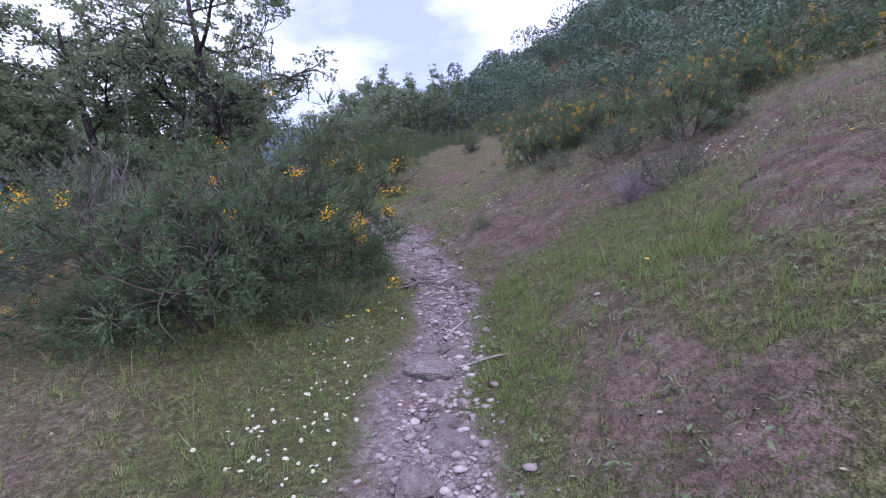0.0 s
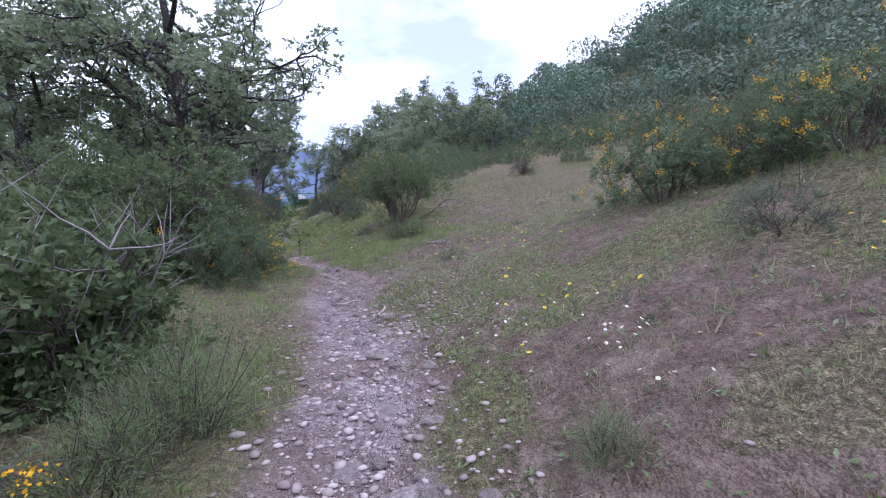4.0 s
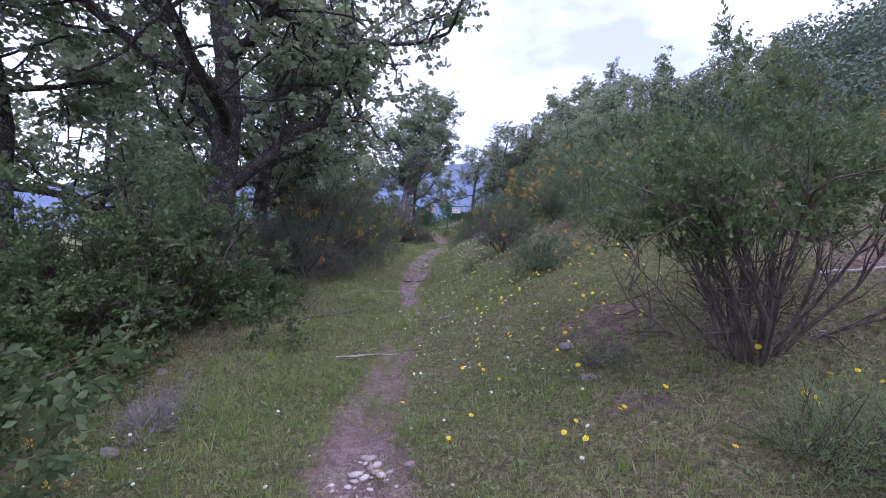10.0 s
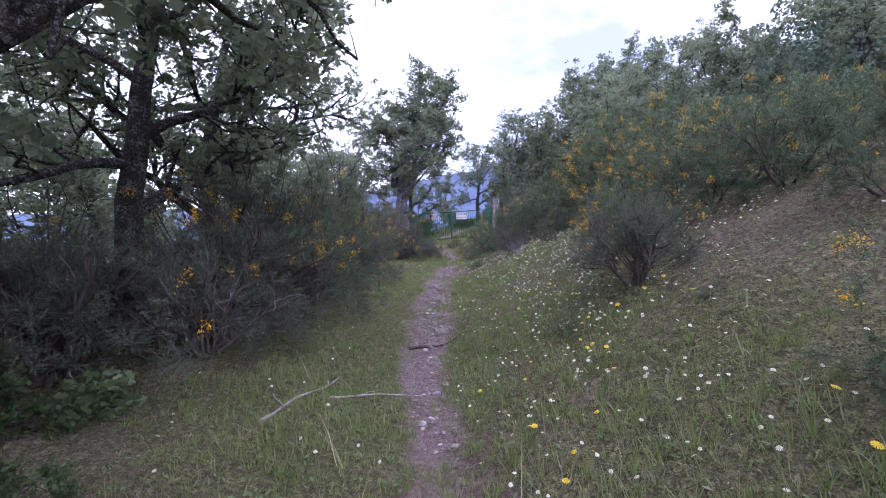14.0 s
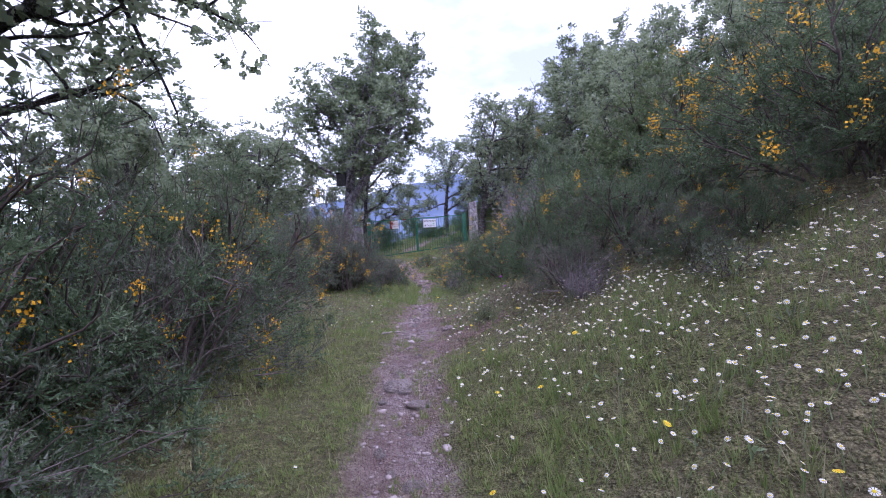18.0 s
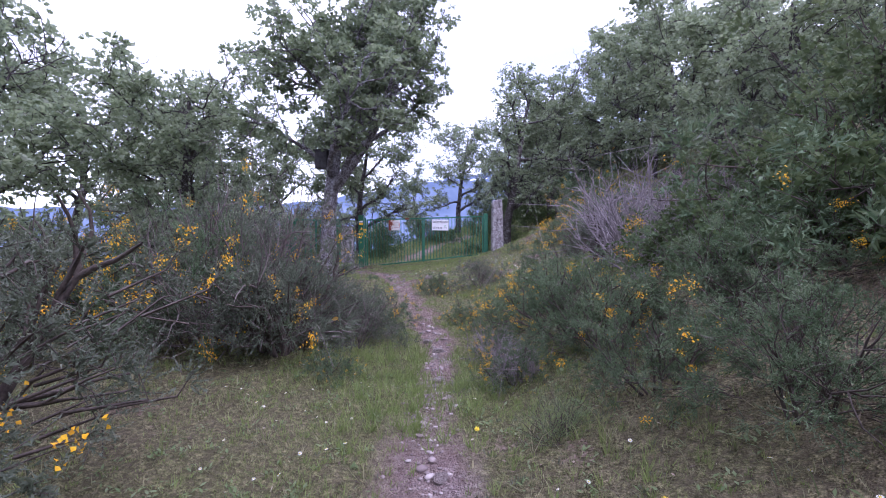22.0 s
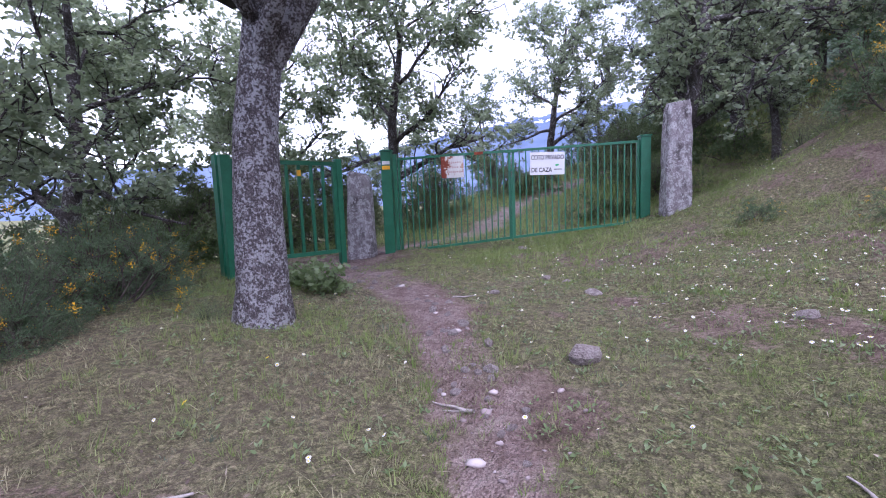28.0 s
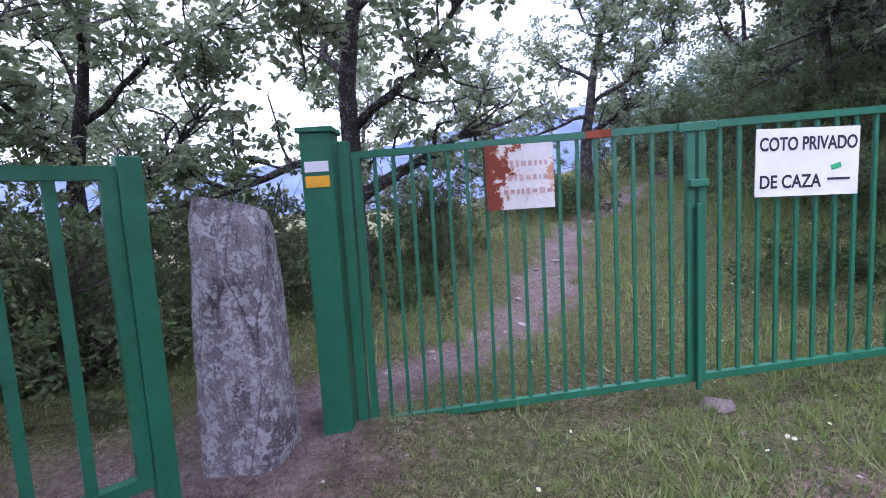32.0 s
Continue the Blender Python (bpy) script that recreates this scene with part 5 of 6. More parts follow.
def rusty_sign():
    m, t, out = material("flaking_sign")
    co = object_co(t)
    n = calc(t, "ADD", calc(t, "MULTIPLY", noise_at(t, co, 9.0), 0.7), calc(t, "MULTIPLY", noise_at(t, co, 40.0), 0.3))
    xx = node(t, "ShaderNodeSeparateXYZ", {0: co}).outputs[0]
    f = ramp(t, calc(t, "ADD", n, calc(t, "MULTIPLY", xx, 0.9)), [(0.40, (0.20, 0.045, 0.025)), (0.425, (0.45, 0.25, 0.16)), (0.45, (0.62, 0.60, 0.58)), (0.66, (0.74, 0.72, 0.70)), (0.72, (0.55, 0.30, 0.18))])
    finish(t, out, f, 0.75, 0.0, n, 0.4, 0.003)
    p = G0 + GDIR * ((17.71 - 16.72) / GDIR.x)
    root = empty_at("sign", pose(p.x + 0.035 * GDIR.y, p.y - 0.035 * GDIR.x, 5.54, 0, -0.5, GATE_YAW))
    bar("sheet", (-0.185, 0, 0), (0.185, 0, 0), 0.003, m, root, 0.175, bevel=0)
    rng = np.random.default_rng(8)
    faded = plain_material("faded_lettering", (0.40, 0.21, 0.17), (0.62, 0.50, 0.47), 30.0, 0.8, 0.1, 0.001)
    for r in range(3):
        x = -0.05 - 0.02 * r
        while x < 0.15:
            l = rng.uniform(0.012, 0.03)
            bm = bmesh.new()
            box_bm(bm, (x, -0.0045, 0.07 - r * 0.075), (x + l, -0.0045, 0.07 - r * 0.075), 0.001, 0.02 * rng.uniform(0.5, 1))
            part("faded_letter", bm, faded, root)
            x += l + 0.012
    return tagged(root, "rusty sign with flaking white paint and faded letters", "sign")


rusty_sign()


def side_gate():
    a = Vector((-18.02, 37.33, 4.07))
    d = Vector((-0.31, -0.95, 0)).normalized()
    root = empty_at("metal_gate", pose(a.x, a.y, a.z, 0, 0, math.degrees(math.atan2(d.y, d.x))))
    w = 1.70
    bar("post", (0, 0, -0.3), (0, 0, 1.62), 0.045, green_paint, root)
    bar("post", (w, 0, -0.5), (w, 0, 1.62), 0.085, green_paint, root)
    bar("stay_post", (w + 0.02, 0.22, -0.5), (w + 0.02, 0.22, 1.60), 0.06, green_paint, root)
    rail = part("gate_leaf", frame_mesh(0.075, w - 0.12, lambda x: 0.21, lambda x: 1.55, 0.028), green_paint, root)
    for i in range(1, 8):
        x = 0.075 + (w - 0.195) * i / 8
        up = bar("upright", (x, 0, 0.235), (x, 0, 1.525), 0.021, green_paint, rail, 0.017, bevel=0)
        if i == 3:
            bar("amber_mark", (x, 0.0, 1.36), (x, 0.0, 1.45), 0.0235, paint_amber, up, 0.0195, "amber painted way mark", 0)
    return tagged(root, "green-painted metal side gate with wide bars standing across the path", "gate")


side_gate()
nest_box()


def granite():
    m, t, out = material("lichened_granite")
    co = object_co(t)
    tall = node(t, "ShaderNodeMapping", {"Vector": co, "Scale": (1.0, 1.0, 0.32)}).outputs[0]
    n1, n2, n3 = noise_at(t, tall, 6.0), noise_at(t, co, 42.0), noise_at(t, co, 170.0)
    base = ramp(t, calc(t, "ADD", calc(t, "MULTIPLY", n1, 0.5), calc(t, "MULTIPLY", n3, 0.5)), [(0.36, (0.13, 0.11, 0.118)), (0.5, (0.26, 0.23, 0.243)), (0.64, (0.42, 0.39, 0.405))])
    lich = ramp(t, calc(t, "ADD", calc(t, "MULTIPLY", noise_at(t, co, 11.0), 0.45), calc(t, "MULTIPLY", n2, 0.55)), [(0.49, (0, 0, 0)), (0.55, (1, 1, 1))])
    dark = ramp(t, calc(t, "ADD", calc(t, "MULTIPLY", noise_at(t, tall, 7.0), 0.6), calc(t, "MULTIPLY", n2, 0.4)), [(0.50, (0, 0, 0)), (0.58, (1, 1, 1))])
    cracks = node(t, "ShaderNodeTexVoronoi", {"Vector": mix(t, 0.06, node(t, "ShaderNodeMapping", {"Vector": co, "Scale": (5.0, 5.0, 0.9)}).outputs[0], n2, "LINEAR_LIGHT"), "Scale": 1.3}, feature="DISTANCE_TO_EDGE").outputs["Distance"]
    crack = ramp(t, cracks, [(0.0, (1, 1, 1)), (0.014, (0, 0, 0))])
    col = mix(t, calc(t, "MULTIPLY", lich, 0.7), mix(t, calc(t, "MULTIPLY", dark, 0.8), base, (0.075, 0.062, 0.066)), (0.55, 0.54, 0.555))
    col = mix(t, calc(t, "MULTIPLY", crack, 0.45), col, (0.05, 0.042, 0.045))
    finish(t, out, col, 0.9, 0.0, calc(t, "SUBTRACT", calc(t, "ADD", n2, calc(t, "MULTIPLY", n3, 0.5)), crack), 0.9, 0.02, 0.2)
    return m


stone_mat = granite()


def stone_post(x, y, h, w, d, turn, seed, tilt=(0, 0)):
    rng = np.random.default_rng(seed)
    ks, sides, vs = 30, 40, []
    top = rng.uniform(-0.05, 0.05, 2)
    for j in range(ks):
        f = j / (ks - 1)
        wd = (1.16 - 0.26 * f) * (1 - 0.16 * max(0, f - 0.93) / 0.07)
        for i in range(sides):
            a = PI2 * (i + 0.5) / sides
            c, s = math.cos(a), math.sin(a)
            k = 1 / (abs(c) ** 5 + abs(s) ** 5) ** 0.2
            px, py = c * k * w / 2 * wd, s * k * d / 2 * wd
            vs.append((px, py, -0.25 + (h + 0.25) * f + f ** 8 * (top[0] * px + top[1] * py) * 5))
    vs = np.array(vs)
    # broad hewn faces, a split down one side, and a rough skin
    for p in range(9):
        n = unit(np.array([rng.normal(), rng.normal(), rng.normal() * 0.3]))
        cut = 0.47 * (abs(n[0]) * w + abs(n[1]) * d) * rng.uniform(0.92, 1.04) + max(n[2] * h, 0) * 0.97
        over = np.maximum(vs @ n - cut, 0)
        vs -= over[:, None] * n * 0.8
    edge = np.arctan2(vs[:, 1], vs[:, 0])
    split = np.exp(-((edge + 2.0 + 0.15 * np.sin(vs[:, 2] * 5)) / 0.09) ** 2) * (vs[:, 2] > 0.35 * h) * (vs[:, 2] < 0.97 * h)
    vs[:, :2] *= (1 - 0.10 * split)[:, None]
    vs += (0.009 * np.stack([smooth_noise(vs[:, 0] * 14 + seed, vs[:, 2] * 9 + vs[:, 1] * 14, q) for q in (1.0, 2.0, 3.0)], -1)) * np.array([1, 1, 0.6])
    fs = [(j * sides + i, j * sides + (i + 1) % sides, (j + 1) * sides + (i + 1) % sides, (j + 1) * sides + i) for j in range(ks - 1) for i in range(sides)]
    me = bpy.data.meshes.new("stone_post")
    me.from_pydata([tuple(v) for v in vs], [], fs + [tuple(range((ks - 1) * sides, ks * sides))])
    me.materials.append(stone_mat)
    ob = new("stone_post", me)
    ob.matrix_basis = pose(x, y, float(ground_z(x, y)), tilt[0], tilt[1], turn)
    return tagged(ob, "rough upright granite gate post with grey lichen", "post", "granite posts by the gate")


stone_post(-18.02, 37.80, 1.36, 0.40, 0.33, 22, 3, (0, 1))
stone_post(-13.50, 39.72, 1.62, 0.37, 0.34, 25, 5, (0, 1))


# ---- turf, flowers and stones ----
def scatter(n, u0, u1, d0, d1, rng, near=None):
    """Random places by u and distance from the path; near: how strongly they crowd towards the path."""
    u = rng.uniform(u0, u1, n)
    f = rng.random(n)
    d = d0 + (d1 - d0) * f if near is None else np.where(rng.random(n) < -d0 / (d1 - d0), -(f ** near) * -d0, f ** near * d1)
    v = knots(u, PATH_V) + d
    x, y = xy(u, v)
    return u, d, x, y


def grass(name, n, u0, u1, d0, d1, tall, width, mat, want, seed, label, near=1.5, clump=5, splay=0.5, bend=0.35, plain=False, radius=0.035):
    """Blades in tufts of their own size and tone, where want(path, soil, green, u, d) says."""
    rng = np.random.default_rng(seed)
    u, d, x, y = scatter(n // clump, u0, u1, d0, d1, rng, near)
    p, s, g, _ = covers(x, y)
    keep = rng.random(len(x)) < want(p, s, g, u, d)
    x, y = x[keep], y[keep]
    k = len(x)
    rad = np.repeat(radius * rng.lognormal(0.0, 0.45, k), clump)
    tone = np.repeat(rng.normal(0.50, 0.22, k) + 0.10 * smooth_noise(x * 0.9, y * 0.9, 3.0), clump)
    high = np.repeat(rng.lognormal(-0.08, 0.4, k), clump)
    m = k * clump
    a, f = rng.uniform(0, 2 * np.pi, m), np.abs(rng.normal(size=m)) * 0.6
    x, y = np.repeat(x, clump) + np.cos(a) * f * rad, np.repeat(y, clump) + np.sin(a) * f * rad
    h = tall * rng.uniform(0.5, 1.3, m) * high * (1.1 - 0.3 * np.clip(f, 0, 2)) * (0.75 + 0.4 * np.clip(smooth_noise(x * 1.9, y * 1.9, 7.0), -1, 1.6))
    h = h * np.where((uv(x, y)[0] > 35) & (uv(x, y)[0] < 43), 0.75, 1.0)
    a = a + rng.normal(size=m) * 0.6
    lean = (0.15 + 0.85 * np.clip(f, 0, 1.2)) * splay * rng.uniform(0.6, 1.4, m)
    b = np.stack([x, y, ground_z(x, y) - 0.006], -1)
    dv = np.stack([np.cos(a) * lean, np.sin(a) * lean, np.ones(m)], -1)
    side = np.stack([-np.sin(a + rng.normal(size=m)), np.cos(a + rng.normal(size=m)), np.zeros(m)], -1) * (width * rng.uniform(0.6, 1.3, m))[:, None]
    midp = b + dv * (h * 0.55)[:, None]
    tip = b + dv * h[:, None] + np.stack([np.cos(a), np.sin(a), -0.35 * np.ones(m)], -1) * (h * bend * lean)[:, None]
    if plain:
        v = np.stack([b - side * 0.5, b + side * 0.5, tip], 1).reshape(-1, 3)
        return tagged(new(name, toned(mesh_of(name, v, np.arange(m * 3).reshape(-1, 3), mat), np.repeat(tone, 3))), label, "grass", kind="stuff")
    v = np.stack([b - side * 0.5, b + side * 0.5, midp + side * 0.38, midp - side * 0.38, tip], 1).reshape(-1, 3)
    i = np.arange(m)[:, None] * 5
    f = np.concatenate([i + np.array([[0, 1, 2]]), i + np.array([[0, 2, 3]]), i + np.array([[3, 2, 4]])], 0)
    return tagged(new(name, toned(mesh_of(name, v, f, mat), np.repeat(tone, 5))), label, "grass", kind="stuff")


def thin_far(u, d):
    return np.clip(1.25 - np.abs(d) / 7.0, 0.3, 1)


grass("green_turf", 900000, -1, 43, -3.4, 4.4, 0.062, 0.0060, grass_green, lambda p, s, g, u, d: (1 - p) * np.clip(g * 1.3 - 0.5 * s, 0.02, 1), 1, "short fresh green turf in tufts beside the path", 1.5, 16, 0.75, plain=True, radius=0.05)
grass("dry_turf", 640000, -1, 43, -3.4, 6.5, 0.058, 0.0054, grass_dry, lambda p, s, g, u, d: (1 - p) * np.clip(0.75 - 0.45 * g - 0.35 * s, 0.05, 1), 2, "thin, partly dry grass on the slope", 1.4, 14, 0.9, plain=True, radius=0.045)
grass("long_grass", 60000, -1, 43, -2.6, 2.8, 0.125, 0.0032, grass_green, lambda p, s, g, u, d: (1 - p) * np.clip(np.where((d < -0.55) | (d > 0.55), g - 0.25 + 0.5 * (d < -0.8), 0.0), 0, 1), 3, "longer grass along the bushes", 1.0, 9, 0.45, 0.5)
grass("straw", 30000, -1, 44, -3, 6.0, 0.13, 0.004, grass_dry, lambda p, s, g, u, d: (1 - p) * 0.55, 4, "dry straw stalks in the grass", 1.1, 3, 1.3, 0.5)
grass("far_turf", 150000, -4, 62, -8, 17, 0.085, 0.009, grass_dry, lambda p, s, g, u, d: (1 - p) * np.where(np.abs(d) > 3.2, 0.9, 0.0) * np.clip(1 - 0.5 * s, 0, 1), 5, "coarse grass on the upper slope", None, 12, 0.9, plain=True, radius=0.07)
grass("bank_turf", 190000, 33, 50, 2.2, 9.5, 0.095, 0.009, grass_green, lambda p, s, g, u, d: (1 - p) * np.clip(g * 1.2 - 0.6 * s, 0.05, 1), 12, "green turf on the bank beside the gate", None, 14, 0.8, plain=True, radius=0.07)
grass("gate_turf", 120000, 42.6, 60, -4, 7, 0.13, 0.012, grass_green, lambda p, s, g, u, d: (1 - p), 6, "grass beyond the gate", None, 10, 0.7, plain=True, radius=0.08)


grass("grey_cushions", 260000, -1, 43, -1.6, 6.5, 0.036, 0.0070, grey_leaf, lambda p, s, g, u, d: (1 - p) * np.clip(0.9 - 0.7 * g, 0.05, 1) * np.where(d < 0.3, 0.3, 1.0), 14, "low grey-green cushions on the bare slope", 1.2, 16, 1.2, plain=True, radius=0.055)


def litter():
    """Dead leaves, bark and bits of straw that lie about on the ground."""
    rng = np.random.default_rng(19)
    u, d, x, y = scatter(30000, -1, 44, -2.2, 5.5, rng, 1.2)
    p, soil, g, _ = covers(x, y)
    k = rng.random(len(x)) < np.clip(0.30 + 0.7 * soil - 0.25 * g, 0.05, 1) * (1 - 0.6 * p)
    x, y = x[k], y[k]
    n = len(x)
    a = rng.uniform(0, PI2, n)
    al = unit(np.stack([np.cos(a), np.sin(a), rng.normal(size=n) * 0.25], -1))
    thin = rng.random(n) < 0.5
    sz = np.where(thin, rng.uniform(0.03, 0.09, n), rng.uniform(0.012, 0.034, n))
    v, f = leaves(np.stack([x, y, ground_z(x, y) + 0.006], -1), al, sz, sz * np.where(thin, 0.07, 0.6), rng, 0.12, 0.85)
    bits = leaf_material("dead_litter", [(0.0, (0.045, 0.030, 0.027)), (0.45, (0.13, 0.092, 0.08)), (0.8, (0.33, 0.26, 0.20)), (1.0, (0.60, 0.53, 0.43))], 0.1, 0.8)
    return tagged(new("leaf_litter", mesh_of("leaf_litter", v, f, bits)), "dead leaves, straw and bits of bark on the ground", "litter", kind="stuff")


litter()


def herbs():
    """Low rosettes of broad leaves."""
    rng = np.random.default_rng(9)
    u, d, x, y = scatter(17000, -1, 44, -3.0, 5.5, rng, 1.2)
    p, s, g, _ = covers(x, y)
    k = (p < 0.15) & (rng.random(len(x)) < 0.5 + 0.4 * smooth_noise(x * 0.8, y * 0.8, 11.0))
    x, y = x[k], y[k]
    m = 8
    c = np.repeat(np.stack([x, y, ground_z(x, y)], -1), m, 0) + rng.normal(size=(len(x) * m, 3)) * np.array([0.028, 0.028, 0.010]) + np.array([0, 0, 0.012])
    a = rng.uniform(0, 2 * np.pi, len(c))
    al = unit(np.stack([np.cos(a), np.sin(a), rng.uniform(0.05, 0.9, len(c))], -1))
    sz = rng.uniform(0.018, 0.045, len(c))
    v, f = leaves(c, al, sz, sz * 0.42, rng, 0.15, 0.8)
    return tagged(new("low_herbs", mesh_of("low_herbs", v, f, herb_leaf)), "low rosettes of broad green leaves in the turf", "herbs", kind="stuff")


herbs()


def flowers(name, spots, petal, centre, size, tall, seed, label, petals=9):
    """Small daisy-like flowers: a ring of petals round a raised centre, on a stalk."""
    rng = np.random.default_rng(seed)
    x, y = spots
    m = len(x)
    z = ground_z(x, y)
    h = tall * rng.uniform(0.5, 1.3, m)
    off = rng.normal(size=(m, 2)) * 0.02
    head = np.stack([x + off[:, 0], y + off[:, 1], z + h], -1)
    nrm = unit(np.stack([rng.normal(size=m) * 0.4, rng.normal(size=m) * 0.4 - 0.25, np.ones(m)], -1))
    t1 = unit(np.cross(nrm, np.array([0.3, 1, 0.1])))
    t2 = np.cross(nrm, t1)
    r = size * rng.uniform(0.75, 1.2, m)
    vs, fs = [], []
    for k in range(petals):
        a0, a1 = PI2 * (k - 0.36) / petals, PI2 * (k + 0.36) / petals
        q = [head + (t1 * math.cos(a0) + t2 * math.sin(a0)) * (r * 0.35)[:, None], head + (t1 * math.cos(a0) + t2 * math.sin(a0)) * r[:, None] - nrm * (r * 0.12)[:, None],
             head + (t1 * math.cos(a1) + t2 * math.sin(a1)) * r[:, None] - nrm * (r * 0.12)[:, None], head + (t1 * math.cos(a1) + t2 * math.sin(a1)) * (r * 0.35)[:, None]]
        vs.append(np.stack(q, 1).reshape(-1, 3))
        fs.append(np.arange(m)[:, None] * 4 + np.arange(4)[None] + k * m * 4)
    root = tagged(new(name, mesh_of(name, np.concatenate(vs), np.concatenate(fs), petal)), label, "flowers", kind="stuff")
    ring = [head + (t1 * math.cos(PI2 * j / 6) + t2 * math.sin(PI2 * j / 6)) * (r * 0.42)[:, None] + nrm * (r * 0.03)[:, None] for j in range(6)] + [head + nrm * (r * 0.22)[:, None]]
    v = np.stack(ring, 1).reshape(-1, 3)
    i = np.arange(m)[:, None] * 7
    f = np.concatenate([i + np.array([[j, (j + 1) % 6, 6]]) for j in range(6)], 0)
    part("flower_centre", mesh_of("flower_centre", v, f, centre), None, root)["kind"] = "stuff"
    b = np.stack([x, y, z - 0.005], -1)
    w = np.array([0.0022, 0, 0])
    v = np.stack([b - w, b + w, head + w * 0.7 - nrm * 0.002, head - w * 0.7 - nrm * 0.002], 1).reshape(-1, 3)
    part("stalk", mesh_of("stalk", v, np.arange(m)[:, None] * 4 + np.arange(4)[None], herb_leaf), None, root)["kind"] = "stuff"
    return root


def drift(rows, seed):
    """Places in drifts: rows of u, d, spread, number."""
    rng = np.random.default_rng(seed)
    xs, ys = [], []
    for u, d, s, n in rows:
        uu, dd = u + rng.normal(size=n) * s, d + rng.normal(size=n) * s * 0.6
        x, y = xy(uu, knots(uu, PATH_V) + dd)
        k = covers(x, y)[0] < 0.3
        xs.append(x[k])
        ys.append(y[k])
    return np.concatenate(xs), np.concatenate(ys)


flowers("daisies", drift(((2.6, -0.75, 0.35, 70), (1.9, -0.6, 0.3, 35), (3.6, -0.9, 0.4, 30), (4.3, 2.6, 0.35, 45), (3.3, 2.9, 0.4, 50), (6.6, 1.3, 0.22, 24), (7.6, 1.0, 0.4, 12), (10.4, 3.0, 1.4, 40), (13.0, -0.9, 0.5, 50), (14.2, -1.3, 0.7, 40), (16.0, 0.8, 0.8, 40),
                         (18.5, 0.9, 1.0, 120), (20.5, 1.0, 0.9, 170), (22.6, 1.7, 1.0, 520), (24.4, 1.9, 1.0, 620), (25.8, 1.3, 0.9, 420), (24.2, 3.0, 1.0, 420), (22.4, 2.8, 0.9, 320), (27.6, 0.9, 0.8, 60), (19.5, -1.3, 1.0, 40), (22.5, -0.9, 1.0, 30), (28.6, -0.9, 0.8, 30),
                         (30.2, -0.9, 0.9, 30), (33.0, 2.6, 0.9, 130), (35.0, 2.4, 0.7, 170), (37.2, 2.7, 0.9, 170), (39.0, 3.4, 0.8, 140), (41.2, 6.8, 1.2, 120), (27.8, 0.75, 0.6, 70), (36.0, -1.0, 1.2, 40), (38.5, 0.9, 1.2, 45), (40.5, 2.6, 1.0, 60), (44.5, 2.4, 1.0, 50)), 3),
        petal_white, petal_lemon, 0.0105, 0.08, 4, "white daisies scattered through the grass")
flowers("yellow_flowers", drift(((7.6, 1.5, 0.5, 14), (6.4, 2.4, 0.6, 12), (10.6, 2.2, 1.2, 26), (11.8, 1.6, 1.0, 16), (14.1, 2.4, 0.35, 44), (15.0, 1.3, 0.8, 18), (16.6, 1.5, 0.8, 46), (18.2, 1.3, 0.7, 40), (20.2, 0.9, 0.8, 26), (17.5, 2.4, 0.8, 26),
                                 (22.5, 1.2, 1.0, 22), (26.0, 0.9, 1.0, 14), (28.0, 1.0, 0.7, 16), (3.4, 1.9, 0.9, 12), (4.2, -0.8, 0.4, 8), (8.0, -0.6, 0.5, 6), (35.0, 1.0, 1.0, 8), (36.5, -1.5, 1.4, 8)), 5),
        petal_lemon, petal_yellow, 0.016, 0.11, 6, "yellow hawkbit flowers in the grass", 11)


def stone_meshes(k, mat):
    """Angular stones: lumps of about forty faces."""
    out = []
    for s in range(k):
        rng = np.random.default_rng(300 + s)
        bm = bmesh.new()
        bmesh.ops.create_icosphere(bm, subdivisions=2 if s > 5 else 1, radius=1.0)
        planes = [(Vector(rng.normal(size=3)).normalized(), rng.uniform(0.5, 0.85)) for _ in range(9)]
        for v in bm.verts:
            n = v.co.normalized()
            far = 1.0
            for p, h in planes:
                if n.dot(p) > 0.05:
                    far = min(far, h / n.dot(p))
            v.co = n * (far + 0.05 * noise.noise(n * 3.0 + Vector((s * 7.1, 0, 0))))
        me = bpy.data.meshes.new("stone")
        bm.to_mesh(me)
        bm.free()
        me.materials.append(mat)
        out.append(me)
    return out


def pale_stone():
    m, t, out = material("pale_path_stone")
    co = object_co(t)
    rnd = t.nodes.new("ShaderNodeObjectInfo").outputs["Random"]
    n = calc(t, "ADD", calc(t, "MULTIPLY", noise_at(t, co, 2.2), 0.5), calc(t, "MULTIPLY", noise_at(t, co, 9.0), 0.5))
    base = ramp(t, n, [(0.34, (0.17, 0.138, 0.133)), (0.5, (0.30, 0.257, 0.248)), (0.66, (0.44, 0.405, 0.392))])
    finish(t, out, mix(t, calc(t, "MULTIPLY", rnd, 0.55), base, (0.24, 0.19, 0.18)), 0.92, 0.0, n, 0.7, 0.2, 0.2)
    return m


STONE = pale_stone()
stones = stone_meshes(10, STONE)


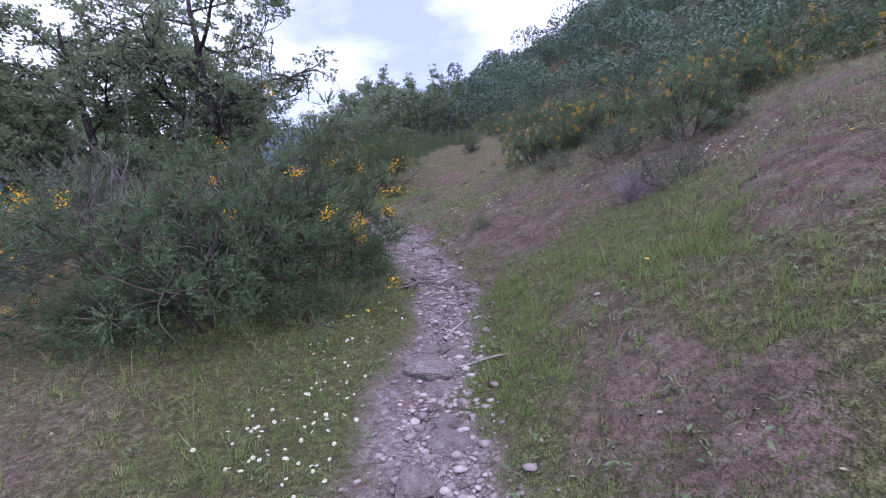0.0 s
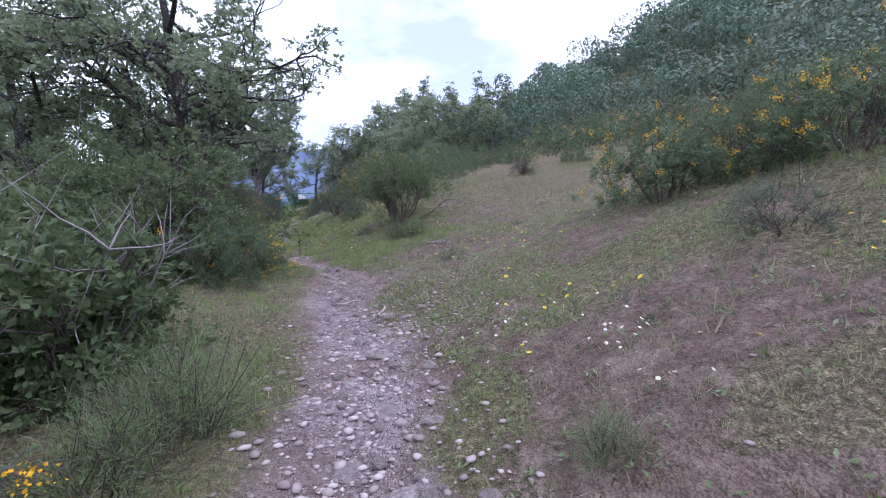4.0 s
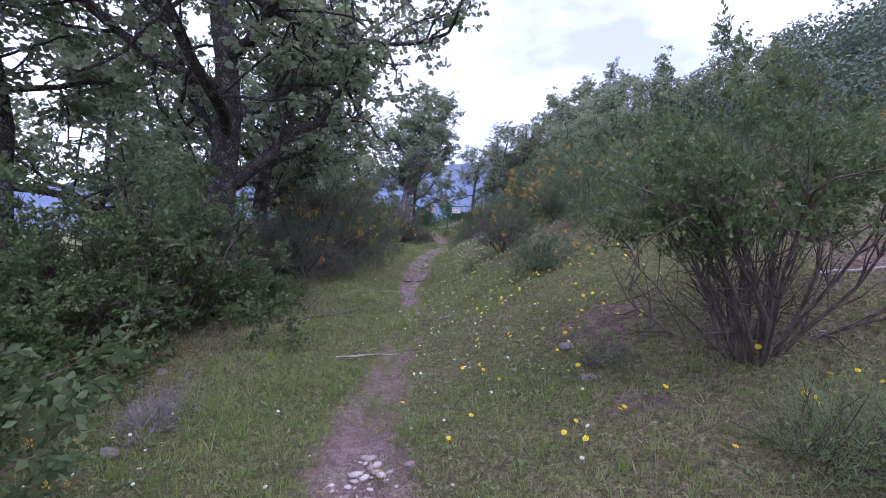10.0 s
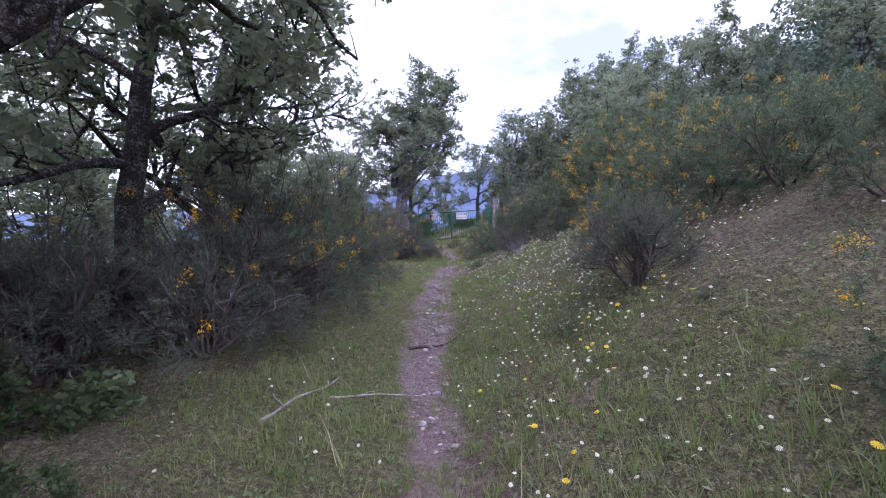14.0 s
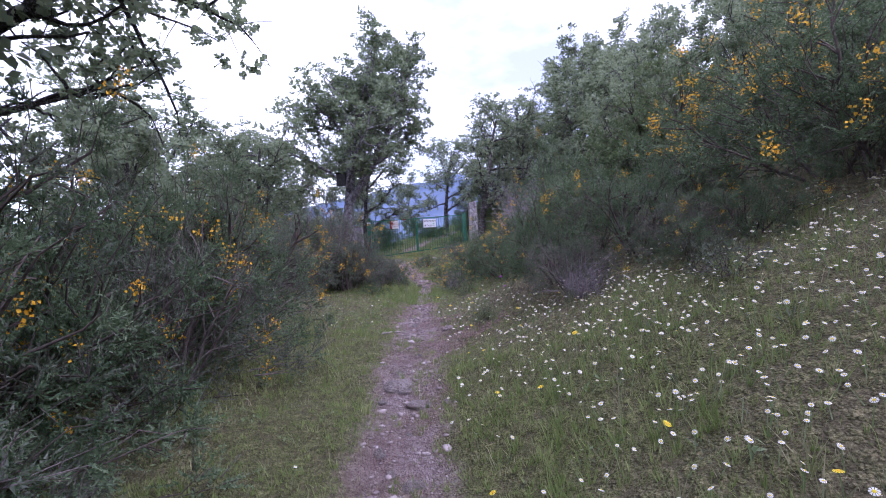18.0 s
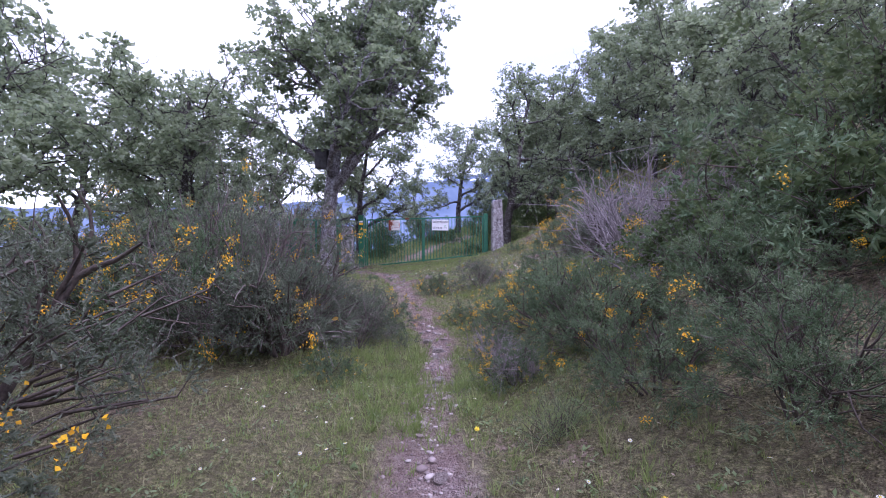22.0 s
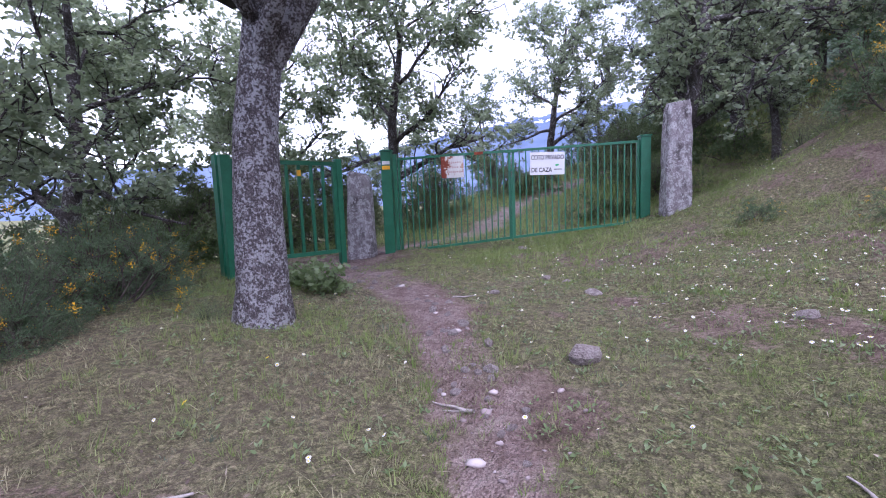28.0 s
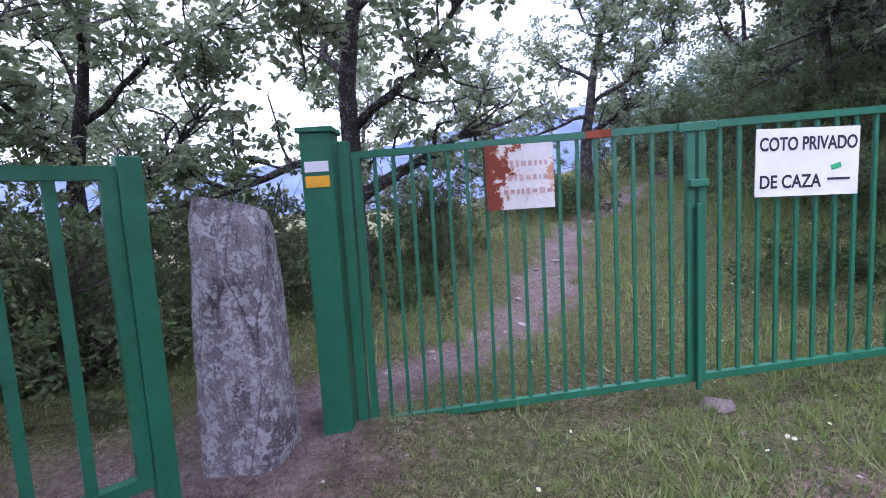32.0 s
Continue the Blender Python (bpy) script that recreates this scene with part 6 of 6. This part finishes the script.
def gravel():
    """Loose stones on the path, too many to count."""
    rng = np.random.default_rng(21)
    vs, fs, n = [], [], 0
    shapes = [(np.array([v.co[:] for v in me.vertices]), np.array([p.vertices[:] for p in me.polygons])) for me in stones[:5]]
    u = np.concatenate([rng.uniform(-1, 9.5, 5600), rng.uniform(9.5, 15, 700), rng.uniform(20, 33, 1200), rng.uniform(33, 60, 500)])
    d = rng.normal(size=len(u)) * knots(u, WIDTH) * np.where((u > 6) & (u < 11), 0.75, 0.48) + np.where(u < 9.5, 0.08, 0)
    x, y = xy(u, knots(u, PATH_V) + knots(u, PATH_OFF) + d)
    ru = np.concatenate([rng.uniform(0, 42, 2200), rng.uniform(7.6, 11.6, 1500)])
    rd = np.concatenate([0.3 + 3.4 * rng.random(2200), rng.normal(0.75, 0.38, 1500)])
    bare = covers(*xy(ru, knots(ru, PATH_V) + rd))[1] > np.where(np.arange(3700) < 2200, 0.35, -1)
    ru, rd = ru[bare], rd[bare]
    rx, ry = xy(ru, knots(ru, PATH_V) + rd)
    u, x, y = np.concatenate([u, ru]), np.concatenate([x, rx]), np.concatenate([y, ry])
    z = ground_z(x, y)
    sz = np.clip(0.011 * rng.lognormal(0.15, 0.6, len(u)), 0.006, 0.045) * np.where(np.arange(len(u)) >= len(u) - len(ru), 0.6, 1) * np.where(u > 43, 1.6, 1)
    for i in range(len(u)):
        sv, sf = shapes[i % 5]
        a = rng.uniform(0, PI2)
        c, s = math.cos(a), math.sin(a)
        q = sv * np.array([1.35, 0.95, 0.42]) * sz[i]
        vs.append(np.stack([q[:, 0] * c - q[:, 1] * s + x[i], q[:, 0] * s + q[:, 1] * c + y[i], q[:, 2] + z[i] + 0.15 * sz[i]], -1))
        fs.append(sf + n)
        n += len(sv)
    m, t, out = material("path_gravel")
    isl = t.nodes.new("ShaderNodeNewGeometry").outputs["Random Per Island"]
    finish(t, out, mix(t, calc(t, "MULTIPLY", noise_at(t, object_co(t), 60.0), 0.6), ramp(t, isl, [(0.0, (0.17, 0.13, 0.13)), (0.6, (0.36, 0.30, 0.295)), (1.0, (0.54, 0.48, 0.47))]), (0.31, 0.25, 0.245)), 0.95, 0.0, noise_at(t, object_co(t), 120.0), 0.5, 0.004, 0.15)
    return tagged(new("gravel", mesh_of("gravel", np.concatenate(vs), np.concatenate(fs), m)), "loose pale stones and gravel on the path", "gravel", kind="stuff")


gravel()


def path_stones():
    """The stones that can be picked out on the path, each set into the ground."""
    rng = np.random.default_rng(33)
    for i in range(290):
        u = rng.choice([rng.uniform(0.5, 9.5), rng.uniform(0.5, 9.5), rng.uniform(9, 13), rng.uniform(20, 33), rng.uniform(36, 42.5)])
        d = rng.normal() * float(knots(np.array(u), WIDTH)) * 0.5 + (0.1 if u < 9.5 else 0) + float(knots(np.array(u), PATH_OFF))
        s = float(np.clip(0.034 * rng.lognormal(0, 0.4), 0.022, 0.09))
        x, y, z = at(u, d)
        ob = new("stone", stones[i % 10])
        ob.matrix_basis = pose(x, y, z + 0.08 * s, rng.uniform(-14, 14), rng.uniform(-14, 14), rng.uniform(0, 360))
        ob.scale = (s * rng.uniform(1.0, 1.5), s, s * rng.uniform(0.6, 0.95))
        ob.parent = ground


path_stones()


def rock(u, d, size, turn, shape, label="pale grey angular rock set in the path", flat=0.6, long=1.3, lift=0.0):
    x, y, z = at(u, d)
    ob = new("rock", stones[5 + shape % 5])
    ob.matrix_basis = pose(x, y, z + lift, 0, 0, turn)
    ob.scale = (size * long, size, size * flat)
    return tagged(ob, label, "rock")


for r in ((1.75, 0.03, 0.10, 20, 0), (1.95, -0.05, 0.13, 80, 1), (2.15, 0.12, 0.12, 130, 2), (2.95, -0.12, 0.15, 10, 3), (3.1, -0.22, 0.13, 60, 4), (3.15, 0.05, 0.11, 200, 0), (3.3, -0.2, 0.12, 260, 1), (2.75, -0.02, 0.12, 30, 2), (3.35, -0.02, 0.09, 30, 3), (3.6, 0.08, 0.06, 70, 1), (4.3, 0.20, 0.09, 50, 3),
          (4.55, 0.15, 0.08, 10, 4), (5.6, -0.12, 0.16, 100, 0), (5.75, 0.1, 0.13, 0, 1)):
    rock(*r)
for r in ((6.5, 0.30, 0.26, 20, 1), (8.9, 0.35, 0.20, 60, 2), (8.7, 0.55, 0.17, 100, 3), (9.2, 0.45, 0.15, 10, 4), (9.0, 0.75, 0.12, 60, 0), (9.6, 0.6, 0.12, 300, 1), (5.75, 0.0, 0.26, 40, 4), (6.1, -0.15, 0.22, 110, 3), (6.9, -0.05, 0.2, 70, 2), (7.3, 0.2, 0.24, 150, 4), (7.0, 0.45, 0.16, 20, 0), (7.8, 0.0, 0.2, 90, 1), (8.2, 0.3, 0.22, 200, 2), (5.3, 0.25, 0.14, 10, 3), (6.3, 0.55, 0.15, 130, 0), (7.7, 0.55, 0.15, 130, 4)):
    rock(r[0], r[1], r[2] * 0.62, *r[3:], label="flat pale rock slab bedded in the path", flat=0.34, long=1.35, lift=-0.10 * r[2])
rock(6.35, 0.28, 0.27, 20, 1, label="broad pale rock slab bedded in the path", flat=0.3, long=1.3, lift=-0.03)
rock(37.25, 0.97, 0.10, 30, 2, "pale rounded boulder lying in the turf", 0.85, 1.15, 0.04)
rock(39.15, 1.13, 0.06, 80, 3, "small pale stone in the turf")
rock(40.08, 2.48, 0.07, 80, 4, "small pale stone in the turf")
rock(39.04, 2.05, 0.085, 20, 1, "pale angular stone in the turf")
rock(39.83, 2.46, 0.065, 60, 0, "pale angular stone in the turf")
rock(35.6, -1.0, 0.045, 60, 0, "small pale stone in the turf", 0.8)
rock(37.6, 2.5, 0.08, 60, 2, "pale angular stone on the bank")
rock(25.9, -0.17, 0.12, 60, 2)
rock(42.22, 2.72, 0.10, 20, 2, "brown mossy clod under the middle of the gate", 0.7, 1.2)
rock(40.94, 1.47, 0.045, 60, 2, "small pale stone in the turf")
rock(16.02, 1.53, 0.09, 100, 3, "flat pale rock lying on the slope", 0.3, 1.4)
rock(16.14, -1.99, 0.07, 10, 1, "small pale stone lying in the grass")
rock(25.5, 0.02, 0.08, 20, 3)
rock(27.5, 0.35, 0.09, 120, 4)
rock(22.6, 0.06, 0.07, 10, 1, flat=0.35)
rock(15.05, 3.1, 0.09, 20, 0, "white angular rock beside the rose bush")
for r in ((12.9, 0.9, 0.05, 0, 0), (12.5, 1.0, 0.06, 70, 2), (12.3, 0.6, 0.05, 140, 3), (15.4, 1.5, 0.06, 20, 4), (15.6, 1.65, 0.05, 20, 1), (17.5, 3.9, 0.10, 20, 2), (19.0, 5.0, 0.12, 90, 0), (14.8, -1.5, 0.06, 9, 3)):
    rock(*r, label="small pale stone lying on the slope")


# ---- fallen wood ----
def branch(u, d, length, turn, r, seed, forks=3, label="weathered grey dead branch lying on the ground", rise=0.0, mat=None):
    """A dead branch along the ground with side twigs."""
    rng = np.random.default_rng(seed)
    x, y, _ = at(u, d)
    t = Tubes()

    def lay(px, py, ang, ln, rr, steps=8):
        pts = []
        for k in range(steps + 1):
            pts.append((px, py, float(ground_z(px, py)) + rr * 0.9 + rise * k / steps))
            ang += rng.normal() * 0.16
            px, py = px + math.cos(ang) * ln / steps, py + math.sin(ang) * ln / steps
        t.add(pts, np.linspace(rr, rr * 0.35, steps + 1), 6)
        return pts, ang
    main, _ = lay(x, y, radians(turn), length, r)
    for k in range(forks):
        p = main[2 + (k * 2) % 6]
        lay(p[0], p[1], radians(turn) + rng.choice([-1, 1]) * rng.uniform(0.3, 0.9), length * rng.uniform(0.25, 0.5), r * 0.5, 5)
    return tagged(new("dead_branch", t.mesh("dead_branch", mat or dead_wood)), label, "branch")


branch(12.85, 1.95, 0.5, -22, 0.020, 40, 5, "weathered grey dead limb with side twigs on the slope", 0.03, grey_twig)
branch(12.95, 2.0, 0.4, -40, 0.011, 43, 3, "weathered grey dead branch on the slope", 0.03, grey_twig)
branch(15.9, 3.3, 0.9, 10, 0.014, 50, 3)
branch(18.15, -1.45, 1.0, 91, 0.022, 51, 2, "dark fallen branch lying in the grass", 0.0, broom_bark)
branch(20.2, -1.2, 1.0, 100, 0.013, 52, 3)
branch(20.6, -0.8, 0.7, 40, 0.011, 53, 1)
branch(18.4, 0.4, 0.25, 20, 0.012, 54, 0)
branch(16.9, -0.6, 0.7, 60, 0.012, 55, 1)
branch(9.3, 0.32, 0.4, 80, 0.017, 56, 1)
branch(10.0, -0.05, 0.25, 30, 0.013, 57, 1)
branch(22.0, -0.28, 0.55, 75, 0.02, 58, 1, "bare root crossing the edge of the path", 0.0, broom_bark)
branch(22.6, 0.0, 0.4, 130, 0.012, 59, 1)
branch(27.6, -0.4, 0.35, 60, 0.014, 60, 1)
branch(3.5, -0.12, 0.4, 80, 0.016, 61, 1)
branch(2.9, 0.12, 0.35, 20, 0.013, 62, 1)
branch(35.9, -1.3, 0.35, 10, 0.016, 63, 1)
branch(36.7, 0.2, 0.3, 170, 0.012, 64, 1)
branch(38.9, 0.6, 0.28, 70, 0.012, 65, 0)
branch(35.9, 1.5, 0.35, 150, 0.012, 66, 2)
for k in range(7):
    branch(4.75 + 0.03 * k, -0.25 - 0.02 * k, 0.35 + 0.05 * (k % 3), 200 + 28 * k, 0.014, 70 + k, 2, "twisted bare roots at the path's edge", 0.02, twig_wood)


# ---- oak seedlings ----
def oak_seedling(seed=77):
    """A low sprout: thin stems with rosettes of lobed leaves."""
    rng = np.random.default_rng(seed)
    root = empty_at("oak_seedling")
    t, tips = Tubes(), []
    for k in range(12):
        a = rng.uniform(0, PI2)
        p, _ = curve((rng.normal() * 0.08, rng.normal() * 0.08, -0.02), (math.cos(a) * 0.7, math.sin(a) * 0.7, 1), rng.uniform(0.12, 0.30), 4, rng, 0.4)
        t.add(p, np.linspace(0.004, 0.002, 5), 4)
        tips += [p[-1], p[-2], p[-3]]
    part("stem", t.mesh("stem", twig_wood), None, root)
    c = np.repeat(np.array(tips), 8, 0) + rng.normal(size=(len(tips) * 8, 3)) * 0.035
    al = unit(rng.normal(size=c.shape) * np.array([1, 1, 0.4]) + np.array([0, 0, 0.25]))
    v, f = lobed_leaves(c, al, rng.uniform(0.05, 0.095, len(c)), rng, 0.4)
    part("foliage", mesh_of("foliage", v, f, herb_leaf), None, root)
    return tagged(root, "low oak seedling with lobed grey-green leaves", "seedling")


first = oak_seedling()
for k, (u, d, s) in enumerate(((39.2, -0.72, 1.2), (39.4, -0.95, 1.0), (18.3, -2.2, 1.1), (17.7, -2.6, 1.3), (17.9, -2.0, 0.9), (20.4, -2.5, 1.1), (35.6, -2.4, 1.0))):
    x, y, z = at(u, d)
    m = pose(x, y, z, 0, 0, 70 * k)
    ob = copy_thing(first, m) if k else first
    ob.matrix_basis = m
    ob.scale = (s, s, s)

petal_purple = leaf_material("purple_petal", [(0.0, (0.30, 0.05, 0.36)), (1.0, (0.42, 0.10, 0.48))], 0.2)
flowers("purple_flowers", drift(((27.5, 1.05, 0.1, 2), (28.9, 3.3, 0.5, 6)), 8), petal_purple, petal_purple, 0.016, 0.30, 9, "a few purple thistle-like flowers by the bushes", 9)
